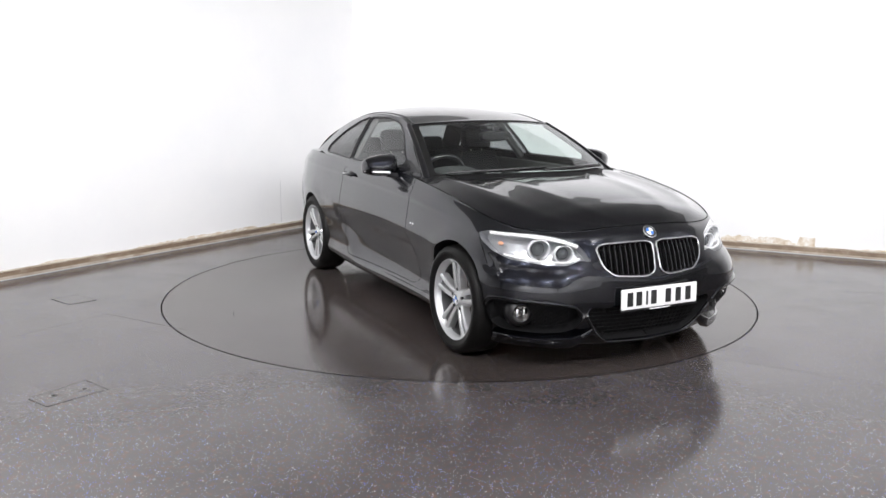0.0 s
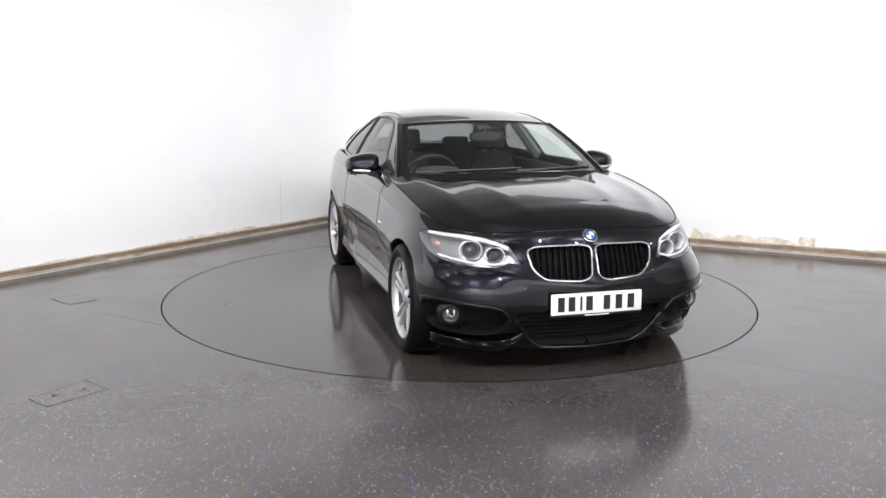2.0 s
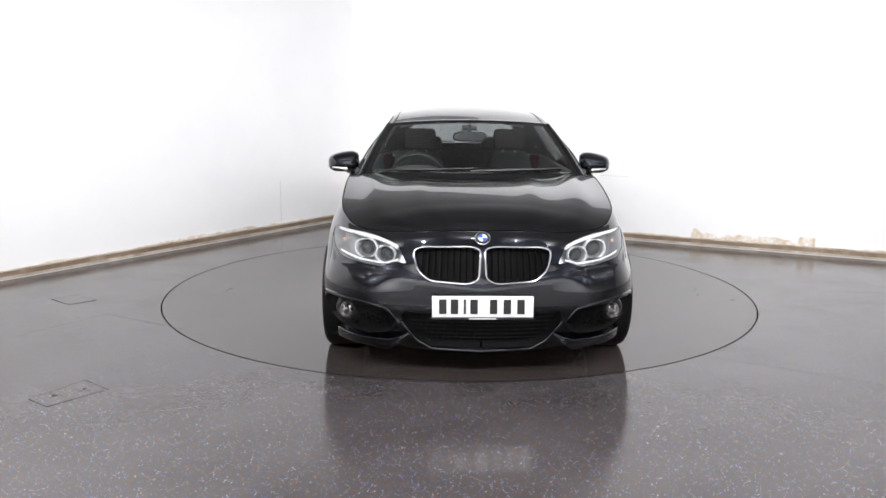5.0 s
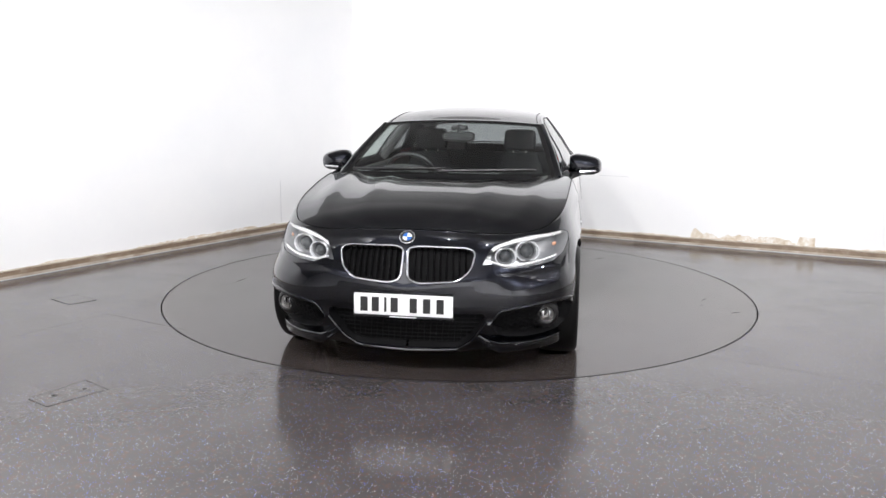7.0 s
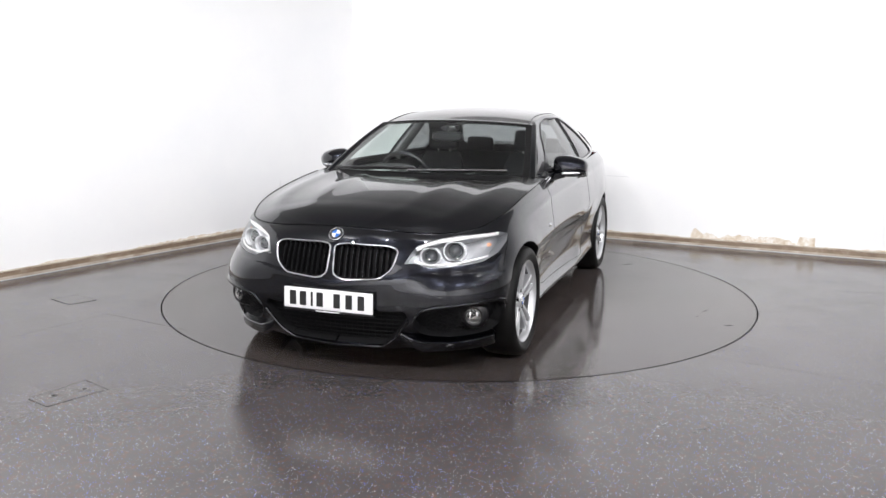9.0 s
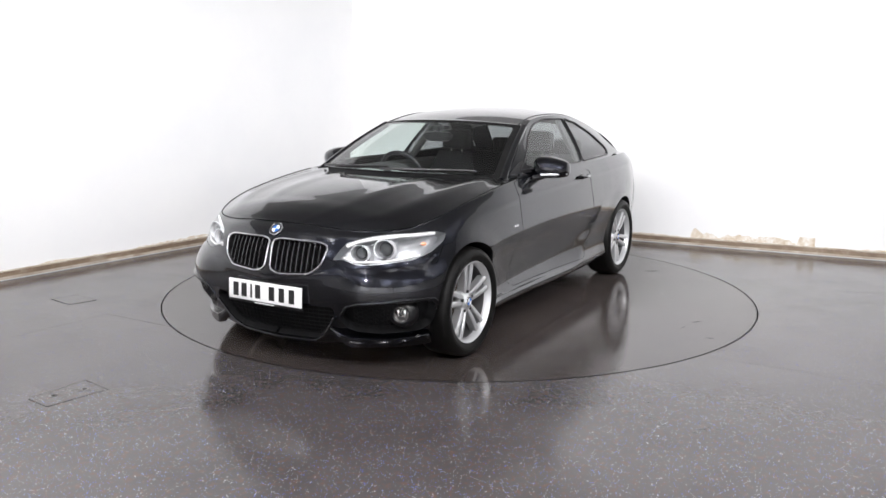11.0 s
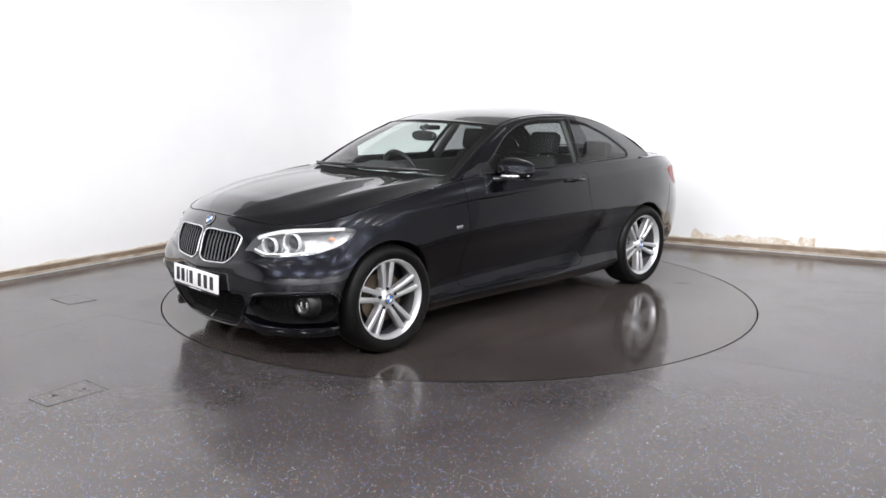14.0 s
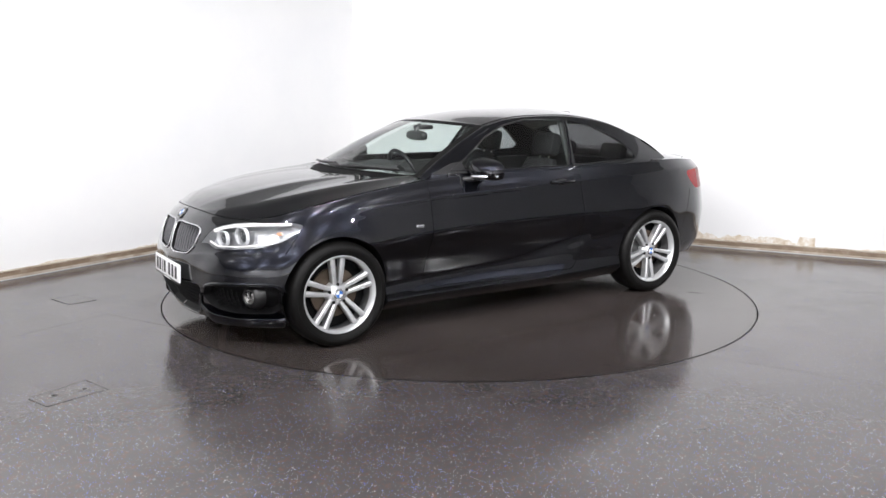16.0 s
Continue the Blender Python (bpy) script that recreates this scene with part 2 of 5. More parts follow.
def patch(name, fn, P, Q, mat, outward, both=True, shift=0.0):
    """A mesh of quads on a surface, mirrored to the car's other side where both is set; normals from the surface itself."""
    used = np.unique(Q)
    remap = np.full(len(P), -1)
    remap[used] = np.arange(len(used))
    Q = remap[Q]
    p, n = surface(fn, P[used])
    c = p.mean(0)
    out = np.array(outward(p)) if callable(outward) else np.array(outward, float)
    out = np.broadcast_to(out, p.shape)
    if (n * out).sum(1).mean() < 0:
        n = -n
    g = np.cross(p[Q[:, 2]] - p[Q[:, 0]], p[Q[:, 3]] - p[Q[:, 1]])
    if (g * n[Q[:, 0]]).sum() < 0:
        Q = Q[:, ::-1]
    p = p + n * shift
    if both:
        m = np.array([1, -1, 1])
        k = len(p)
        p, n, Q = np.vstack([p, p * m]), np.vstack([n, n * m]), np.vstack([Q, Q[:, ::-1] + k])
    return mesh_of(name, p, Q, mat, n)


# ---- the room ----
def room():
    far_l, far_r = CORNER + 11 * DIR_L, CORNER + 11 * DIR_R
    back = far_l + 11 * DIR_R
    # floor: a sheet with the round opening of the turntable
    n = 160
    v, f = [], []
    for i in range(n):
        a = 2 * math.pi * i / n
        c, s = math.cos(a), math.sin(a)
        r0 = TABLE_R + 0.004
        for r, z in ((r0, -0.03), (r0, 0), (r0 + 0.01, 0), (4.0, 0), (14, 0)):
            v.append((r * c, r * s, z))
    for i in range(n):
        j = (i + 1) % n
        for k in range(4):
            f.append((i * 5 + k, i * 5 + k + 1, j * 5 + k + 1, j * 5 + k))
    tagged(new("floor", mesh_of("floor", v, f, FLOOR, smooth=False)), "dark brown flecked vinyl floor with a wet gloss", "floor", kind="structure")
    pit = bmesh.new()
    disc(pit, TABLE_R + 0.3, 0.02, pose(0, 0, -0.045), 96)
    tagged(part("turntable_pit", pit, GAP), "black gap round the turntable", "pit", kind="structure")

    def wall(name, a, b_, mat, label):
        d = (b_ - a).normalized()
        out = Vector((d.y, -d.x, 0))
        if out.dot(-(a + b_) / 2) > 0:
            out = -out
        bm = bmesh.new()
        m = Matrix.Translation(a) @ Matrix(((d.x, out.x, 0, 0), (d.y, out.y, 0, 0), (0, 0, 1, 0), (0, 0, 0, 1)))
        box(bm, (-0.0, 0, -0.05), ((b_ - a).length, 0.15, CEIL), 0)
        bm.transform(m)
        bmesh.ops.recalc_face_normals(bm, faces=bm.faces)
        return tagged(part(name, bm, mat), label, "wall", kind="structure")
    wall("wall_west", CORNER, far_l, WALL, "white painted wall with flaking paint along its foot")
    wall("wall_east", CORNER, far_r, WALL, "white painted wall with flaking paint along its foot")
    # unseen walls added to close the room; their white brightens the car's reflections
    wall("wall_south", far_l, back, BACKWALL, "plain white wall out of view, added to close the room")
    wall("wall_north", far_r, back, BACKWALL, "plain white wall out of view, added to close the room")
    bm = bmesh.new()
    box(bm, (-14, -14, CEIL), (14, 14, CEIL + 0.1))
    tagged(part("ceiling", bm, CEILING), "grey ceiling with round spotlights", "ceiling", kind="structure")


room()


def skirting():
    for name, d, label in (("baseboard_west", DIR_L, "raw timber skirting board with chipped paint"), ("baseboard_east", DIR_R, "raw timber skirting board with chipped paint")):
        n_in = Vector((-d.y, d.x, 0))
        if n_in.dot(Vector((0, 0, 0)) - CORNER) < 0:
            n_in = -n_in
        bm = bmesh.new()
        box(bm, (0.0, 0, 0.0), (10.9, 0.022, 0.075), 0.003)
        bm.transform(Matrix.Translation(CORNER) @ Matrix(((d.x, n_in.x, 0, 0), (d.y, n_in.y, 0, 0), (0, 0, 1, 0), (0, 0, 0, 1))))
        bmesh.ops.recalc_face_normals(bm, faces=bm.faces)
        board = tagged(part(name, bm, WOOD), label, "skirting board", kind="structure")
        axes = Matrix.Translation(CORNER) @ Matrix(((d.x, n_in.x, 0, 0), (d.y, n_in.y, 0, 0), (0, 0, 1, 0), (0, 0, 0, 1)))
        rnd, x = random.Random(11), 0.0
        while x < 10.8:
            # bead along the top, worn and pieced together
            l = min(rnd.uniform(1.1, 2.4), 10.9 - x)
            bm = bmesh.new()
            box(bm, (x, 0.001, 0.066), (x + l - 0.003, 0.027 + rnd.uniform(-0.002, 0.002), 0.079 + rnd.uniform(-0.002, 0.002)), 0.004)
            box(bm, (x, 0.0215, 0.006), (x + l - 0.004, 0.0245, 0.030 + rnd.uniform(-0.004, 0.004)), 0.001)
            bm.transform(axes)
            bmesh.ops.recalc_face_normals(bm, faces=bm.faces)
            part("bead", bm, PALE_WOOD, board, "pale worn bead of the skirting")
            x += l
        bm = bmesh.new()
        box(bm, (0.0, 0.022, 0.0), (10.9, 0.026, 0.006), 0.001)
        bm.transform(Matrix.Translation(CORNER) @ Matrix(((d.x, n_in.x, 0, 0), (d.y, n_in.y, 0, 0), (0, 0, 1, 0), (0, 0, 0, 1))))
        bmesh.ops.recalc_face_normals(bm, faces=bm.faces)
        tagged(part("trim", bm, GREY_TRIM), "thin pale sealant line along the skirting", "trim", kind="structure")


skirting()


def turntable():
    n = 160
    v = [(0, 0, 0)]
    f = []
    for r, z in ((1.1, 0), (TABLE_R - 0.008, 0), (TABLE_R - 0.005, -0.001), (TABLE_R - 0.005, -0.03)):
        v += [(r * math.cos(2 * math.pi * i / n), r * math.sin(2 * math.pi * i / n), z) for i in range(n)]
    for i in range(n):
        j = (i + 1) % n
        f.append((0, 1 + i, 1 + j))
        for k in range(3):
            a = 1 + k * n
            f.append((a + i, a + n + i, a + n + j, a + j))
    top = tagged(new("turntable", mesh_of("turntable", v, f, FLOOR_T, smooth=False)), "round turntable covered in dark flecked vinyl, flush with the floor", "turntable")
    edge = bmesh.new()
    lathe(edge, [(TABLE_R - 0.0085, -0.002), (TABLE_R - 0.008, 0.0010), (TABLE_R - 0.0045, 0.0006), (TABLE_R - 0.0045, -0.03)], 160, "Z")
    part("edge_strip", edge, BLACK, top, "thin black metal edge of the turntable")
    rnd = random.Random(7)
    for k in range(9):
        a, r, l = rnd.uniform(0, 2 * math.pi), rnd.uniform(1.5, 2.12), rnd.uniform(0.03, 0.14)
        p = Vector((r * math.cos(a), r * math.sin(a), 0.0002))
        d = Vector((math.cos(a * 3.1), math.sin(a * 3.1), 0)) * l
        part("scuff", tube(bmesh.new(), [p, p + d * 0.5 + Vector((0, 0.004, 0)), p + d], lambda q: 0.0003 + 0.0016 * math.sin(math.pi * q), 5), GREY_TRIM if k % 4 == 0 else GAP, top)
    return top


table = turntable()


# ---- lights: a row of spotlights turned towards the white walls, downlights round the camera, and added fill lamps ----
def spotlights():
    rows = [(x, -2.9 - 0.25 * abs(x) ** 0.5, 0.95 * x, 3.2, 1.25, WALL_W, 115) for x in (-3.9, -2.9, -1.95, -1.0, 0.0, 1.0, 1.95, 2.9, 3.9)]
    rows += [(x, y, x, y + 0.6, 0.0, LAMP_W, 170) for x, y in ((-3.2, -4.6), (-1.4, -4.9), (0.4, -5.2), (2.2, -5.0), (4.0, -4.6))]
    # added fill: strong unseen lamps whitening the back wall that the car's side reflects
    rows += [(x, y, 1.1 * x, y - 2.0, 1.0, 2.2 * LAMP_W, 130) for x, y in ((-2.0, -6.0), (0.6, -6.6), (3.0, -6.0))]
    # added fill: weak unseen lamps giving the bright streak along the car's shoulder
    rows += [(x, y, 0.6, -0.8, 0.5, 0.09 * LAMP_W, 120) for x, y in ((4.5, -2.7), (4.9, -1.9), (5.2, -1.0))]
    for x, y, tx, ty, tz, watts, spread in rows:
        eye = Vector((x, y, CEIL - 0.10))
        aim = (Vector((tx, ty, tz)) - eye).normalized()
        turn = (-aim).to_track_quat("Z", "Y").to_matrix().to_4x4()
        bm = bmesh.new()
        lathe(bm, [(0.0, 0.055), (0.045, 0.055), (0.05, 0.045), (0.05, -0.005), (0.044, -0.006), (0.042, 0.012), (0.0, 0.012)], 24, "Z")
        lamp = tagged(part("spotlight", bm, BLACK), "round black spotlight under the ceiling, out of view, some added as fill", "spotlight", "ceiling spotlights")
        lamp.matrix_basis = Matrix.Translation(eye) @ turn
        part("bracket", tube(bmesh.new(), [(0, 0, 0.05), turn.inverted() @ Vector((0, 0, 0.10))], 0.008, 8), BLACK, lamp)
        data = bpy.data.lights.new("spot_and_fill_lamp", "AREA")
        data.shape, data.size, data.energy, data.color, data.spread = "DISK", 0.036, watts, (1.0, 0.99, 1.01), radians(spread)
        ob = new("spot_and_fill_lamp", data)
        ob.matrix_basis = Matrix.Translation(eye + aim * 0.008) @ turn


spotlights()


def frame_of(d):
    """A wall's own axes: x along it from the corner, y into the room, z up."""
    n_in = Vector((-d.y, d.x, 0))
    if n_in.dot(-CORNER) < 0:
        n_in = -n_in
    return Matrix.Translation(CORNER) @ Matrix(((d.x, n_in.x, 0, 0), (d.y, n_in.y, 0, 0), (0, 0, 1, 0), (0, 0, 0, 1)))


def flaked_patches():
    rnd = random.Random(4)
    for d, start, end, height in ((DIR_R, 4.02, 5.18, 0.05), (DIR_R, 5.25, 6.4, 0.012), (DIR_L, 0.9, 1.5, 0.014), (DIR_L, 1.62, 3.15, 0.022), (DIR_L, 3.3, 4.1, 0.012), (DIR_R, 1.5, 3.9, 0.008)):
        n = int((end - start) / 0.02)
        h, tops = height * 0.5, []
        for i in range(n + 1):
            h = min(max(h + rnd.uniform(-0.35, 0.35) * height, 0.15 * height), 1.25 * height)
            if height > 0.04 and i < 7:
                h = height * (2.6 - 0.3 * i)
            if height > 0.04 and i > n - 8:
                h = 1.7 * height
            tops.append(h if height > 0.04 and i > n - 8 else h * min(1, (n - i + 0.4) / 5, (i + 0.4) / 2))
        v, f = [], []
        for i, t in enumerate(tops):
            x = start + 0.02 * i
            v += [(x, 0.0, 0.07), (x, 0.003, 0.07), (x, 0.003, 0.077 + t), (x, 0.0, 0.078 + t)]
        for i in range(n):
            for k in range(3):
                f.append((4 * i + k, 4 * i + k + 1, 4 * i + 5 + k, 4 * i + 4 + k))
        ob = tagged(new("plaster_patch", mesh_of("plaster_patch", v, f, PLASTER, smooth=False)), "bare beige plaster where paint flaked off the wall", "plaster", kind="structure")
        ob.matrix_basis = frame_of(d)


flaked_patches()


def wall_joints():
    for d, x0, z0, x1, z1 in ((DIR_R, 1.98, 1.62, 1.984, 1.98), (DIR_R, 2.85, 1.80, 3.55, 1.803), (DIR_L, 4.05, 1.835, 4.2, 1.838), (DIR_L, 3.6, 1.79, 3.65, 1.793),
                              (DIR_L, 1.26, 0.10, 1.264, 0.55), (DIR_R, 3.05, 0.66, 3.35, 0.663)):
        bm = bmesh.new()
        box(bm, (x0, -0.001, z0), (x1, 0.002, z1))
        bm.transform(frame_of(d))
        bmesh.ops.recalc_face_normals(bm, faces=bm.faces)
        tagged(part("trim", bm, GREY_TRIM), "fine joint line in the white wall", "wall joint", kind="structure")


wall_joints()


def floor_hatch(corners, bolts):
    c = [Vector((x, y, 0)) for x, y in corners]
    m = sum(c, Vector()) / 4
    bm = bmesh.new()
    top = [bm.verts.new(p + (m - p) * 0.012 + Vector((0, 0, 0.0015))) for p in c]
    low = [bm.verts.new(p + Vector((0, 0, -0.002))) for p in c]
    bm.faces.new(top)
    for i in range(4):
        bm.faces.new((low[i], low[(i + 1) % 4], top[(i + 1) % 4], top[i]))
    bmesh.ops.recalc_face_normals(bm, faces=bm.faces)
    hatch = tagged(part("floor_hatch", bm, FLOOR), "vinyl-covered access hatch in the dark floor", "floor hatch")
    rim = bmesh.new()
    for i in range(4):
        tube(rim, [c[i] + Vector((0, 0, 0.001)), c[(i + 1) % 4] + Vector((0, 0, 0.001))], 0.0011, 5)
    part("rim", rim, GAP, hatch, "dark seam round the hatch")
    for x, y in bolts:
        bm = bmesh.new()
        disc(bm, 0.010, 0.004, pose(x, y, 0.005), 10)
        part("bolt", bm, BLACK, hatch)
        bm = bmesh.new()
        disc(bm, 0.020, 0.002, pose(x, y, 0.0025), 14)
        part("washer", bm, STEEL, hatch)


floor_hatch(((-2.10, -2.53), (-1.94, -2.25), (-1.77, -2.38), (-1.96, -2.63)), ((-2.00, -2.48), (-1.885, -2.385)))
floor_hatch(((-2.96, -0.51), (-2.84, -0.37), (-2.62, -0.52), (-2.76, -0.66)), ())



def floor_seams():
    for pts in (((-2.74, -1.48), (-2.38, -0.90), (-1.72, -1.28)), ((1.46, -1.71), (2.25, -2.17)), ((2.95, 0.03), (3.29, -0.05))):
        bm = tube(bmesh.new(), [(x, y, 0.0) for x, y in pts], 0.0012, 5)
        tagged(part("trim", bm, SEAM), "fine welded seam in the dark vinyl floor", "floor seam", kind="structure")


floor_seams()


# ---- the car: x forward, y to its left, origin on the ground between the axles ----
AXLE_F, AXLE_R, HUB_Z, HUB_F, HUB_R = 1.370, -1.298, 0.318, 0.832, 0.790
TYRE = 0.318
ARCH_F, ARCH_R = (1.370, 0.322, 0.343), (-1.298, 0.322, 0.342)

PLAN = rounded([(2.120, 0), (2.104, 0.22), (2.057, 0.44), (1.954, 0.642), (1.806, 0.780), (1.60, 0.854), (1.35, 0.876), (0.95, 0.880), (0.4, 0.870), (-0.3, 0.866),
                (-0.95, 0.852), (-1.33, 0.838), (-1.63, 0.810), (-1.89, 0.748), (-2.07, 0.635), (-2.18, 0.46), (-2.232, 0.235), (-2.245, 0)], 40, False)
ARC = np.concatenate([[0], np.cumsum(np.hypot(*np.diff(PLAN, axis=0).T))])
LEN = ARC[-1]


def plan(a):
    a_ = np.abs(a)
    x, y = np.interp(a_, ARC, PLAN[:, 0]), np.interp(a_, ARC, PLAN[:, 1])
    e = 0.02
    dx = np.interp(a_ + e, ARC, PLAN[:, 0]) - np.interp(np.abs(a_ - e), ARC, PLAN[:, 0])
    dy = np.interp(a_ + e, ARC, PLAN[:, 1]) - np.where(a_ < e, -1, 1) * np.interp(np.abs(a_ - e), ARC, PLAN[:, 1])
    over = a_ + e > LEN
    dx, dy = np.where(over, 0, dx), np.where(over, -1, dy)
    l = np.hypot(dx, dy)
    return x, y, dy / l, -dx / l


def arc_at_x(x):
    return np.interp(-np.asarray(x, float), -PLAN[:, 0], ARC)


def arc_at_y(y):
    k = len(PLAN) // 4
    return np.interp(y, PLAN[:k, 1], ARC[:k])


A = lambda x: float(arc_at_x(x))
AY = lambda y: float(arc_at_y(y))
Z_LOW = curve((0, 0.140), (AY(0.30), 0.145), (AY(0.42), 0.155), (AY(0.6), 0.155), (A(1.62), 0.15), (A(1.0), 0.165), (A(-0.9), 0.165), (A(-1.7), 0.24), (LEN, 0.25))
Z_TOP = curve((0, 0.788), (AY(0.25), 0.781), (AY(0.44), 0.768), (AY(0.54), 0.764), (A(1.80), 0.778), (A(1.60), 0.818), (A(1.345), 0.872), (A(1.0), 0.928), (A(0.72), 0.960), (A(0.3), 0.985), (A(-0.45), 0.985),
              (A(-1.13), 1.0), (A(-1.6), 1.006), (A(-1.95), 0.986), (LEN, 0.99))
IN_SIDE = curve((0, 0.100), (0.04, 0.062), (0.09, 0.036), (0.13, 0.028), (0.20, 0.020), (0.30, 0.010), (0.42, 0.003), (0.53, 0.001), (0.59, 0.0), (0.66, 0.006), (0.74, 0.016), (0.82, 0.028), (0.875, 0.039), (0.94, 0.060), (1, 0.090))
IN_FRONT = curve((0, 0.100), (0.06, 0.070), (0.14, 0.042), (0.24, 0.018), (0.33, 0.006), (0.42, 0.0), (0.52, 0.0), (0.60, 0.008), (0.70, 0.026), (0.80, 0.046), (0.90, 0.078), (0.96, 0.108), (1, 0.140))
IN_REAR = curve((0, 0.08), (0.15, 0.02), (0.4, 0.0), (0.6, 0.015), (0.8, 0.04), (0.93, 0.07), (1, 0.12))
W_FRONT = curve((0, 1.0), (AY(0.45), 1.0), (A(1.70), 0.45), (A(1.35), 0.0), (LEN, 0.0))
W_LOW = curve((0, 1.0), (AY(0.45), 1.0), (A(1.72), 0.95), (A(1.60), 0.7), (A(1.45), 0.15), (A(1.25), 0.0), (LEN, 0.0))
W_REAR = curve((0, 0.0), (A(-1.5), 0.0), (A(-2.0), 0.8), (A(-2.15), 1.0), (LEN, 1.0))


FLANK_TOP = curve((1.4, 0.60), (0.98, 0.614), (0.8, 0.629), (0.37, 0.658), (-0.1, 0.672), (-0.5, 0.673), (-0.75, 0.668), (-1.1, 0.66))
FLANK_LOW = curve((1.4, 0.31), (0.9, 0.325), (0.3, 0.350), (-0.05, 0.383), (-0.41, 0.463), (-0.65, 0.568), (-0.75, 0.655), (-1.1, 0.66))
CORNER_W = curve((0, 0), (AY(0.38), 0), (AY(0.60), 1.0), (A(1.82), 1.0), (A(1.72), 0.75), (A(1.60), 0.3), (A(1.50), 0), (LEN, 0))
FRONT_LINE = ([0.0, AY(0.33), AY(0.454), AY(0.55), AY(0.645), A(1.766), A(1.693)], [0.505, 0.541, 0.560, 0.565, 0.566, 0.580, 0.626])


def ring(a, z):
    """The body's side all the way round: a metres along the plan from the nose, at height z."""
    x, y, nx, ny = plan(a)
    aa = np.abs(a)
    v = (z - Z_LOW(aa)) / (Z_TOP(aa) - Z_LOW(aa))
    up = np.clip((v - 0.3) / 0.3, 0, 1)
    wf, wr = W_FRONT(aa) * up + W_LOW(aa) * (1 - up), W_REAR(aa)
    d = wf * IN_FRONT(v) + wr * IN_REAR(v) + (1 - wf - wr) * IN_SIDE(v)
    for cx, cz, r in (ARCH_F, ARCH_R):
        q = np.hypot(x - cx, (z - cz))
        d = d - 0.007 * np.exp(-((q - r) / 0.075)**2) * (np.abs(y) > 0.6)
    # shoulder line: the surface turns in more steeply above it
    zs = np.interp(x, [-1.9, -1.3, -0.3, 0.7, 1.3], [0.935, 0.918, 0.890, 0.853, 0.80])
    d = d - 0.006 * np.exp(-((z - zs) / 0.022)**2) * np.clip((1.35 - x) / 0.4, 0, 1) * np.clip((x + 2.0) / 0.4, 0, 1)
    # flank: undercut below a sharp line, swelling out again along a rising lower line towards the rear wheel
    zc, zb = FLANK_TOP(x), FLANK_LOW(x)
    bend = lambda u, e: 0.5 * (u + np.sqrt(u * u + e * e))
    cut = 0.17 * bend(zc - z, 0.008) - 0.36 * bend(zb - z, 0.03)
    w = np.clip((1.40 - x) / 0.2, 0, 1) * np.clip((x + 1.0) / 0.2, 0, 1) * np.clip((z - 0.235) / 0.03, 0, 1)
    d = d + bend(cut, 0.004) * w
    # fuller lower corners of the bumper
    d = d - 0.042 * np.exp(-((z - 0.41) / 0.15)**4) * CORNER_W(aa)
    # sharp line below the headlights and round the bumper's corner
    zn = np.interp(aa, FRONT_LINE[0], FRONT_LINE[1])
    d = d - 0.006 * np.exp(-(np.where(z > zn, (z - zn) / 0.010, (z - zn) / 0.040))**2) * np.clip((x - 1.66) / 0.06, 0, 1)
    return np.stack([x - nx * d, np.sign(a + 1e-12) * (y - ny * d) if np.any(a < 0) else y - ny * d, z + 0 * x], -1)


A_COWL = A(0.70)
A_FIT = np.concatenate([np.arange(0, 1.35, 0.0125), np.arange(1.35, LEN, 0.022), [LEN]])
HOOD_C = curve((1.965, 0.788), (1.92, 0.823), (1.84, 0.864), (1.7, 0.899), (1.5, 0.933), (1.27, 0.957), (1.1, 0.966), (0.9, 0.972), (0.6, 0.975))


def ring_top(a):
    return ring(a, Z_TOP(a))


def hood(a, t):
    e = ring_top(a)
    zc = np.maximum(HOOD_C(e[:, 0]), e[:, 2])
    q = np.abs(t)
    rise = (1 - q**2.4)
    z = e[:, 2] + (zc - e[:, 2]) * rise
    # raised flanks of the bonnet
    w = np.clip((2.0 - e[:, 0]) / 0.5, 0, 1)
    z = z + w * (0.012 * np.exp(-((q - 0.78) / 0.09)**2) + 0.007 * np.exp(-((q - 0.42) / 0.08)**2))
    return np.stack([e[:, 0], e[:, 1] * t, z], -1)


BELT_Y = curve((0.80, 0.70), (0.72, 0.722), (0.5, 0.765), (0.3, 0.785), (-0.45, 0.797), (-1.15, 0.756), (-1.45, 0.718), (-1.68, 0.682), (-1.9, 0.63))
DRIP_Y = curve((0.80, 0.47), (0.05, 0.530), (-0.45, 0.556), (-1.0, 0.508), (-1.65, 0.40), (-1.9, 0.37))
BELT_Z = curve((0.80, 0.955), (0.72, 0.960), (0.3, 0.980), (-0.45, 0.980), (-1.13, 0.995), (-1.65, 1.012), (-1.9, 1.01))


def glasshouse(x, z):
    q = np.clip((z - 0.985) / 0.35, -0.3, 1.3)
    y = BELT_Y(x) + (DRIP_Y(x) - BELT_Y(x)) * np.sign(q) * np.abs(q)**1.2
    # fuller flanks round the rear pillar
    y = y + 0.010 * np.clip((-0.55 - x) / 0.6, 0, 1) * np.sin(np.pi * np.clip(q, 0, 1))
    return np.stack([x, y, z], -1)


# roof edge along the side, from the windscreen's corner to the rear window's corner
DRIP_Z = curve((0.12, 1.275), (-0.05, 1.312), (-0.25, 1.334), (-0.5, 1.339), (-0.8, 1.319), (-1.05, 1.268), (-1.25, 1.195))
X_F, X_R = 0.12, -1.25
FRONT_BOW, REAR_BOW = 0.15, -0.02


CROWN = curve((0, 0.030), (0.4, 0.048), (0.75, 0.068), (1, 0.078))


